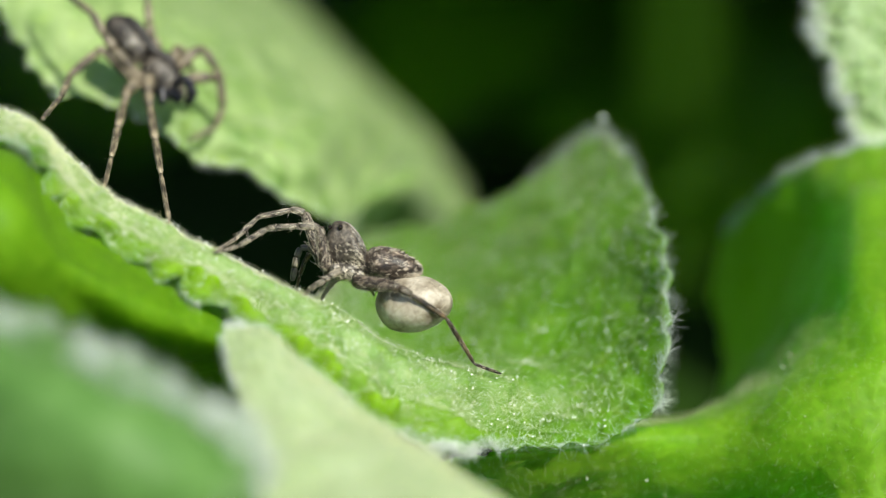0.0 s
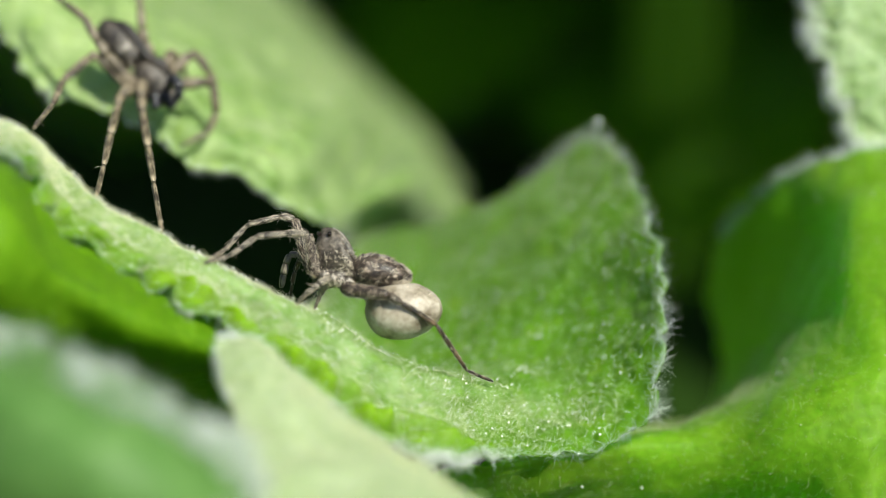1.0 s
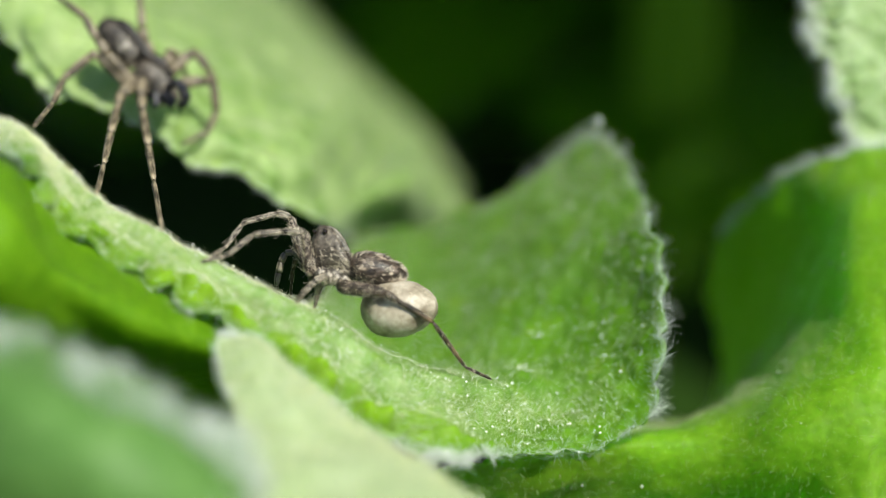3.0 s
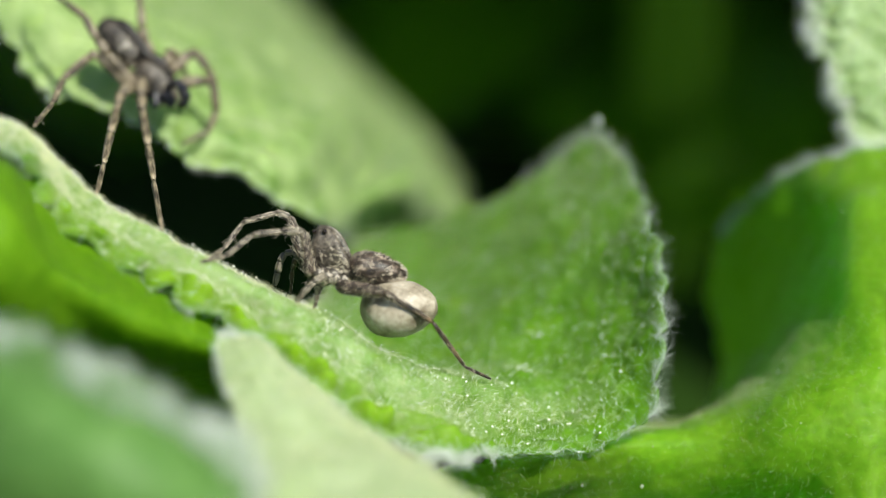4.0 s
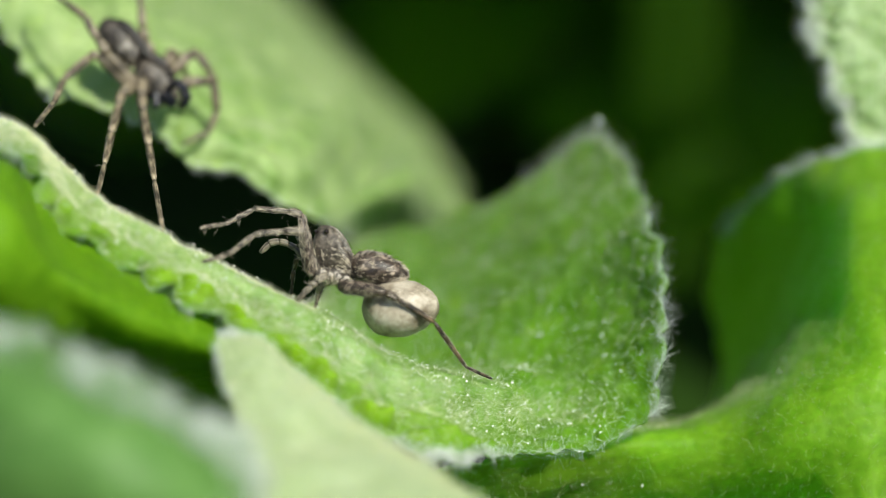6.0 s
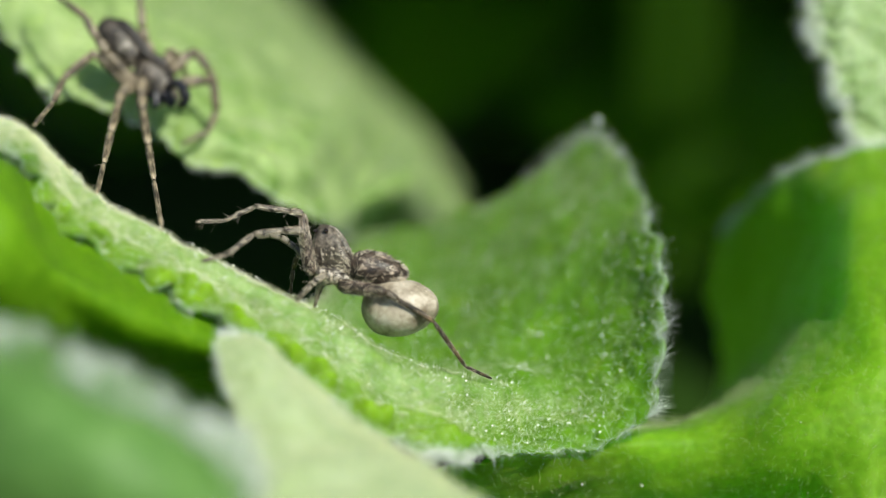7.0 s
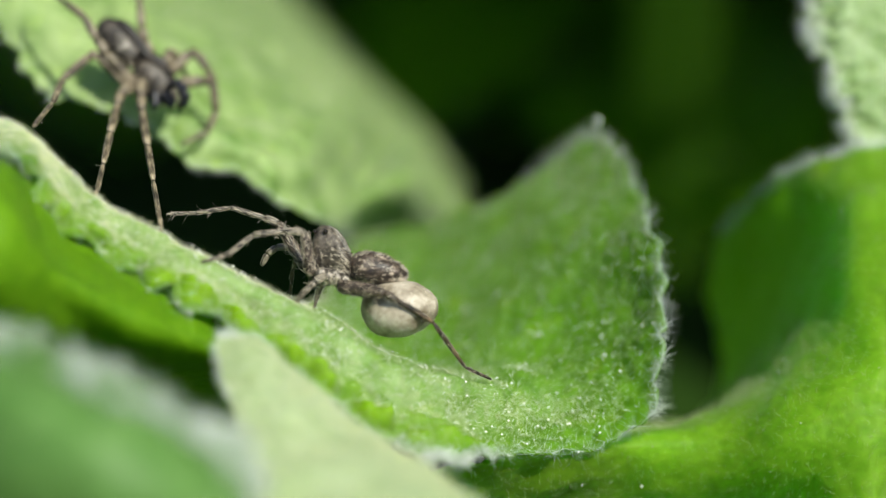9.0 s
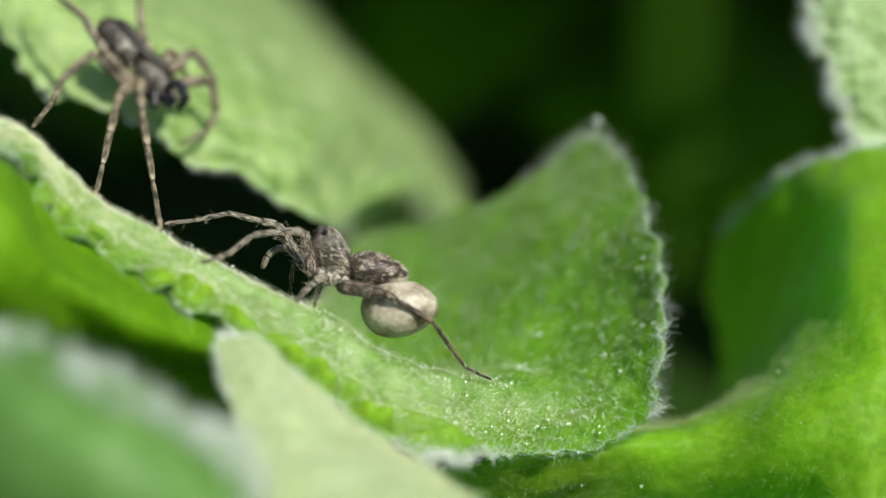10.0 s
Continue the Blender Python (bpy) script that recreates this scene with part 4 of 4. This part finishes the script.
FORE_FAR = {
    0.0: [(-3.00, 0.30, -0.00), (-4.02, 0.90, 3.06), (-4.74, 0.70, 3.21), (-6.60, 0.00, 2.66), (-7.66, -0.90, 1.27), (-8.45, -2.20, 0.67)],
    4.0: [(-3.00, 0.30, -0.00), (-4.08, 0.90, 3.18), (-4.80, 0.70, 3.31), (-6.66, 0.00, 2.73), (-7.66, -0.90, 1.27), (-8.45, -2.20, 0.67)],
    4.5: [(-3.00, 0.30, -0.00), (-4.05, 0.90, 3.25), (-4.74, 0.70, 3.37), (-6.53, 0.00, 2.85), (-7.60, -0.90, 1.33), (-8.45, -2.20, 0.67)],
    5.0: [(-3.00, 0.30, -0.00), (-3.99, 0.90, 3.25), (-4.68, 0.70, 3.37), (-6.47, 0.00, 2.92), (-7.66, -0.90, 1.65), (-8.73, -2.20, 1.02)],
    5.5: [(-3.00, 0.30, -0.00), (-3.64, 0.90, 3.12), (-4.33, 0.70, 3.37), (-6.15, 0.00, 3.27), (-7.53, -0.90, 2.40), (-8.86, -2.20, 1.99)],
    7.0: [(-3.00, 0.30, -0.00), (-3.35, 0.90, 3.06), (-4.15, 0.50, 3.37), (-5.87, 0.00, 3.58), (-7.40, -0.60, 2.91), (-8.83, -1.20, 2.75)],
    7.5: [(-3.00, 0.30, -0.00), (-3.48, 0.90, 3.02), (-4.41, 0.50, 3.37), (-6.15, 0.00, 3.58), (-7.62, -0.60, 2.94), (-9.17, -1.20, 2.75)],
    8.0: [(-3.00, 0.30, -0.00), (-3.92, 0.90, 2.99), (-4.85, 0.50, 3.37), (-6.66, 0.00, 3.74), (-8.25, -0.60, 3.10), (-9.71, -1.20, 2.84)],
    8.5: [(-3.00, 0.30, -0.00), (-4.31, 0.90, 2.61), (-5.51, 0.80, 3.18), (-7.41, 0.60, 3.69), (-9.16, 0.30, 3.18), (-10.69, 0.00, 3.14)],
    9.0: [(-3.00, 0.30, -0.00), (-4.53, 0.90, 2.42), (-5.89, 0.80, 3.18), (-7.82, 0.60, 3.72), (-9.61, 0.30, 3.24), (-11.07, 0.00, 3.23)],
    10.0: [(-3.00, 0.30, -0.00), (-4.50, 0.90, 2.23), (-5.83, 0.80, 2.86), (-7.79, 0.60, 3.34), (-9.61, 0.30, 2.83), (-11.07, 0.00, 2.70)],
}
HIND_NEAR = [(-1.23, -1.00, -0.81), (1.38, -2.30, -1.17), (2.07, -2.30, -1.57), (4.06, -1.40, -2.84), (5.84, 0.40, -5.41), (7.32, 1.60, -6.14)]
SECOND_NEAR = [(-1.92, -0.90, -0.18), (-2.58, -1.60, -0.61), (-2.76, -1.80, -0.80), (-3.13, -1.90, -1.17), (-3.38, -1.90, -1.48), (-3.70, -1.80, -1.89)]
THIRD_NEAR = [(-1.50, -0.60, -0.31), (-2.20, -0.40, -0.69), (-2.34, -0.20, -0.88), (-2.48, 0.10, -1.27), (-2.55, 0.30, -1.66), (-2.69, 0.50, -2.07)]
SECOND_FAR = [(-2.42, 0.80, 0.06), (-3.47, 2.00, 0.95), (-3.74, 2.20, 0.82), (-4.02, 2.60, 0.04), (-4.10, 2.80, -0.67), (-4.18, 3.00, -1.39)]
THIRD_FAR = [(-1.56, 0.80, -0.33), (-1.36, 2.20, 0.05), (-1.18, 2.60, -0.02), (-0.60, 3.40, -0.61), (-0.13, 4.00, -1.18), (0.18, 4.60, -1.68)]
HIND_FAR = [(-1.15, 0.90, -0.65), (0.24, 2.40, 0.30), (0.95, 2.70, 0.04), (2.16, 3.60, -1.01), (3.29, 4.60, -2.01), (4.27, 5.20, -2.51)]
PALP = {
    0.0: [(-2.71, 0.90, 0.25), (-3.92, 2.00, 1.08), (-4.37, 2.00, 1.08), (-4.57, 2.00, 0.56), (-4.70, 2.00, -0.08), (-4.82, 2.00, -0.82)],
    4.0: [(-2.71, 0.90, 0.25), (-3.92, 2.00, 1.08), (-4.37, 2.00, 1.01), (-4.63, 2.00, 0.56), (-4.76, 2.00, -0.02), (-4.92, 2.00, -0.73)],
    5.0: [(-2.71, 0.90, 0.25), (-4.12, 2.00, 1.18), (-4.71, 2.00, 1.22), (-5.10, 2.00, 0.96), (-5.29, 2.00, 0.38), (-5.51, 2.00, -0.32)],
    5.5: [(-2.71, 0.90, 0.25), (-4.06, 2.00, 1.31), (-4.65, 2.00, 1.61), (-5.16, 2.00, 1.41), (-5.55, 2.00, 0.90), (-5.77, 2.00, 0.22)],
    7.0: [(-2.71, 0.90, 0.25), (-4.00, 2.00, 1.44), (-4.58, 2.00, 1.86), (-5.03, 2.00, 2.12), (-5.55, 2.00, 2.12), (-6.19, 2.00, 1.86)],
    8.0: [(-2.71, 0.90, 0.25), (-4.06, 2.00, 1.31), (-4.71, 2.00, 1.61), (-5.29, 2.00, 1.48), (-5.80, 2.00, 1.09), (-6.13, 2.00, 0.45)],
    9.0: [(-2.71, 0.90, 0.25), (-4.06, 2.00, 1.31), (-4.71, 2.00, 1.54), (-5.29, 2.00, 1.35), (-5.67, 2.00, 0.77), (-5.93, 2.00, -0.07)],
    10.0: [(-2.71, 0.90, 0.25), (-4.06, 2.00, 1.24), (-4.71, 2.00, 1.48), (-5.29, 2.00, 1.22), (-5.61, 2.00, 0.64), (-5.84, 2.00, -0.26)],
}
she = female()
skin = [LEGSKIN, SETA_PALE, SETA_DARK]
hind_skin = [HINDSKIN, SETA_PALE, SETA_DARK]
thigh_skin = [ABDOMEN, SETA_PALE, SETA_DARK]
fore_near = leg(she, FORE_NEAR, FORE_R, skin, 31, 120, thigh=thigh_skin)
fore_far = leg(she, FORE_FAR[0.0], FORE_R, skin, 32, 100, thigh=thigh_skin)
hind_near = leg(she, HIND_NEAR, HIND_R, hind_skin, 33, 70, thigh=thigh_skin)
second_near = leg(she, SECOND_NEAR, (0.22, 0.18, 0.16, 0.14, 0.1, 0.06), skin, 34, 30)
third_near = leg(she, THIRD_NEAR, (0.3, 0.2, 0.17, 0.13, 0.1, 0.06), skin, 35, 24)
second_far = leg(she, SECOND_FAR, FORE_R, hind_skin, 36, 24)
third_far = leg(she, THIRD_FAR, FORE_R, hind_skin, 37, 24)
hind_far = leg(she, HIND_FAR, HIND_R, hind_skin, 38, 24)
palp = leg(she, PALP[0.0], (0.17, 0.17, 0.18, 0.20, 0.20, 0.13), [PALPSKIN, SETA_DARK, SETA_DARK], 39, 30, 0.2)


def male():
    he = new("wolf_spider")
    he.matrix_basis = pose(-18.62 * MM, 16.66 * MM, 4.97 * MM, VIEW_TILT)
    tagged(he, "slender dark brown wolf spider with long pale legs", "spider")
    turn = pose(-0.1 * MM, 0, -0.1 * MM, 0, 48, 0) @ Matrix.Scale(1.17, 4)
    body = loft([(-3.0, 0.25, -0.25, 0.2, 0), (-2.7, 0.6, -0.6, 0.55, 0), (-2.0, 0.85, -0.85, 0.85, 0), (-1.2, 0.88, -0.88, 0.9, 0), (-0.4, 0.7, -0.7, 0.8, 0), (0.0, 0.4, -0.4, 0.4, 0)],
                [MALEBODY, SETA_PALE, SETA_DARK], coat=140, seed=51)
    part("abdomen", body, he, "brown abdomen with a pale spot").matrix_basis = turn
    head = loft([(0.0, 0.45, -0.45, 0.4, 0), (0.3, 0.85, -0.85, 0.75, 0), (0.9, 1.05, -1.05, 0.9, 0), (1.6, 0.95, -0.95, 0.85, 0), (2.2, 0.62, -0.62, 0.75, 0), (2.6, 0.45, -0.45, 0.6, 0), (2.8, 0.25, -0.25, 0.3, 0)],
                [MALEBODY, SETA_PALE, SETA_DARK], coat=140, seed=52)
    part("carapace", head, he).matrix_basis = turn
    part("abdomen_spot", ball(0.5, UNDER, (1, 0.4, 1)), he, "pale spot").matrix_basis = pose(-1.0 * MM, -1.0 * MM, 0.85 * MM)
    part("side_stripe", tube([(-2.75, -0.2, 0.25), (-2.0, -0.45, 0.72), (-1.0, -0.55, 0.76), (-0.1, -0.5, 0.6), (0.9, -0.5, 0.88), (1.7, -0.5, 0.72)], [0.12, 0.3, 0.3, 0.3, 0.32, 0.15], MALEDARK, 8, 24), he, "dark stripe along the side").matrix_basis = turn
    part("tail_cap", ball(0.62, MALEDARK, (0.6, 0.9, 1), (-2.6, -0.05, 0)), he, "dark tail end").matrix_basis = turn
    for x, z in ((1.6, -1.75), (1.95, -1.6), (1.45, -1.4)):
        part("eye", ball(0.12, EYE, at=(x, -0.75, z)), he, "glossy black eye")
    for j in ([(1.06, -0.70, -1.96), (0.88, -1.00, -2.43), (1.16, -1.00, -2.85)], [(1.53, -0.60, -1.95), (1.83, -0.80, -2.42), (2.18, -0.80, -2.70)]):
        for a, b in zip(j, j[1:]):
            part("chelicera", segment((Vector(b) - Vector(a)).length, 0.34, 0.3, [BLACK, SETA_DARK, SETA_DARK], 53, 14, 0.15), he, "shiny black jaw").matrix_basis = along(a, b)
    return he


he = male()
pale = [MALELEG, SETA_PALE, SETA_DARK]
MALE_R = (0.38, 0.3, 0.24, 0.22, 0.16, 0.1)
MALE_LEGS = (
    [(-0.05, -1.00, -1.74), (-1.84, -1.90, 0.38), (-2.46, -1.90, 1.24), (-3.26, -1.60, 2.64), (-4.72, -0.60, 3.71), (-6.52, 1.50, 5.04)],
    [(-0.28, -1.10, -1.81), (-2.50, -1.60, 0.40), (-2.95, -1.80, 0.21), (-4.30, -3.40, -1.28), (-3.96, -9.50, -3.06), (-3.92, -16.60, -4.78)],
    [(-0.20, -1.20, -1.47), (-0.95, -2.40, -2.10), (-0.99, -3.40, -2.81), (-0.88, -7.60, -4.71), (-0.74, -11.60, -6.67), (-0.61, -16.00, -8.76)],
    [(0.17, -1.40, -1.14), (0.34, -2.80, -2.33), (0.55, -4.00, -3.22), (1.36, -8.00, -5.49), (2.15, -12.00, -7.65), (3.10, -16.20, -10.57)],
    [(1.90, 0.20, -1.38), (3.87, 0.40, -1.09), (4.39, 0.80, -1.20), (4.54, 1.00, -3.02), (4.03, 1.00, -4.24), (2.34, 0.60, -5.12)],
    [(1.71, 0.30, -0.68), (2.94, 0.60, 0.60), (3.41, 0.80, 0.55), (4.12, 1.00, -0.53), (4.49, 1.20, -1.26), (4.54, 1.50, -2.62)],
    [(0.64, 0.50, 0.04), (0.14, 0.60, 1.37), (-0.00, 0.60, 2.14), (-0.19, 1.00, 3.58), (-0.57, 3.00, 5.55), (-1.21, 7.00, 7.44)],
    [(1.33, 0.60, -0.31), (1.63, 1.00, 0.57), (1.75, 1.20, 0.79), (2.14, 1.60, 0.23), (2.46, 2.20, -0.47), (2.70, 2.80, -1.11)],
)
male_legs = [leg(he, j, MALE_R, pale, 60 + k, 20, 0.3) for k, j in enumerate(MALE_LEGS)]
MALE_PALP = {
    0.0: [(1.69, -0.80, -1.72), (2.30, -1.60, -1.36), (2.65, -2.00, -1.53), (2.94, -2.20, -1.99), (2.96, -2.00, -2.49), (2.48, -1.40, -2.94)],
    0.5: [(1.69, -0.80, -1.72), (2.30, -1.60, -1.36), (2.65, -2.00, -1.53), (2.94, -2.20, -1.99), (2.96, -2.00, -2.49), (2.48, -1.40, -2.94)],
    0.6: [(1.69, -0.80, -1.72), (2.02, -1.90, -1.17), (2.28, -2.40, -1.00), (2.66, -2.80, -1.30), (2.73, -2.80, -1.85), (2.44, -2.60, -2.39)],
    0.7: [(1.69, -0.80, -1.72), (1.50, -1.70, -0.80), (1.60, -2.20, -0.32), (2.15, -2.60, 0.10), (2.75, -2.60, 0.42), (3.42, -2.40, 0.78)],
    0.9: [(1.69, -0.80, -1.72), (1.50, -1.70, -0.80), (1.60, -2.20, -0.32), (2.15, -2.60, 0.10), (2.75, -2.60, 0.42), (3.42, -2.40, 0.78)],
    1.0: [(1.69, -0.80, -1.72), (2.02, -1.90, -1.17), (2.28, -2.40, -1.00), (2.66, -2.80, -1.30), (2.73, -2.80, -1.85), (2.44, -2.60, -2.39)],
    1.1: [(1.69, -0.80, -1.72), (2.30, -1.60, -1.36), (2.65, -2.00, -1.53), (2.94, -2.20, -1.99), (2.96, -2.00, -2.49), (2.48, -1.40, -2.94)],
    10.0: [(1.69, -0.80, -1.72), (2.30, -1.60, -1.36), (2.65, -2.00, -1.53), (2.94, -2.20, -1.99), (2.96, -2.00, -2.49), (2.48, -1.40, -2.94)],
}
male_palp = leg(he, MALE_PALP[0.0], (0.22, 0.24, 0.26, 0.3, 0.3, 0.16), [BLACK, SETA_PALE, SETA_DARK], 71, 10, 0.2)

# her body's drift along the leaf (right, up, in mm) while her feet hold
DRIFT = {0.0: (0.45, -0.13), 0.4: (0.40, -0.09), 0.5: (0.2, -0.07), 1.0: (0.2, -0.03), 1.5: (0.2, -0.02), 2.0: (0.15, 0.0), 2.5: (0.0, 0.0), 4.0: (-0.07, 0.0), 5.0: (0.0, 0.0), 10.0: (0.0, 0.0)}
GRIP = (0.0, 0.1, 0.2, 0.5, 0.85, 1.0)


def drift(t):
    k = sorted(DRIFT)
    return [float(np.interp(t, k, [DRIFT[a][i] for a in k])) for i in (0, 1)]


def held(joints, t):
    """Joints in her space, with the foot kept on the leaf as her body drifts."""
    dx, dz = drift(t)
    return [(j[0] - dx * g, j[1], j[2] - dz * g) for j, g in zip(joints, GRIP)]


def blended(table, t):
    k = sorted(table)
    return [tuple(float(np.interp(t, k, [table[a][n][i] for a in k])) for i in range(3)) for n in range(6)]


def motions():
    home = she.matrix_basis.copy()
    walk(she, [(t, home @ Matrix.Translation((DRIFT[t][0] * MM, 0, DRIFT[t][1] * MM))) for t in sorted(DRIFT)])
    for made, joints in ((fore_near, FORE_NEAR), (hind_near, HIND_NEAR), (second_near, SECOND_NEAR), (third_near, THIRD_NEAR),
                         (second_far, SECOND_FAR), (third_far, THIRD_FAR), (hind_far, HIND_FAR)):
        key_leg(made, [(t, held(joints, t)) for t in sorted(DRIFT)])
    times = sorted(set(DRIFT) | set(FORE_FAR))
    key_leg(fore_far, [(t, held(blended(FORE_FAR, t), t if t < 4.5 else 5)) for t in times])
    key_leg(palp, [(t, blended(PALP, t)) for t in sorted(PALP)])
    key_leg(male_palp, [(t, MALE_PALP[t]) for t in sorted(MALE_PALP)])


motions()
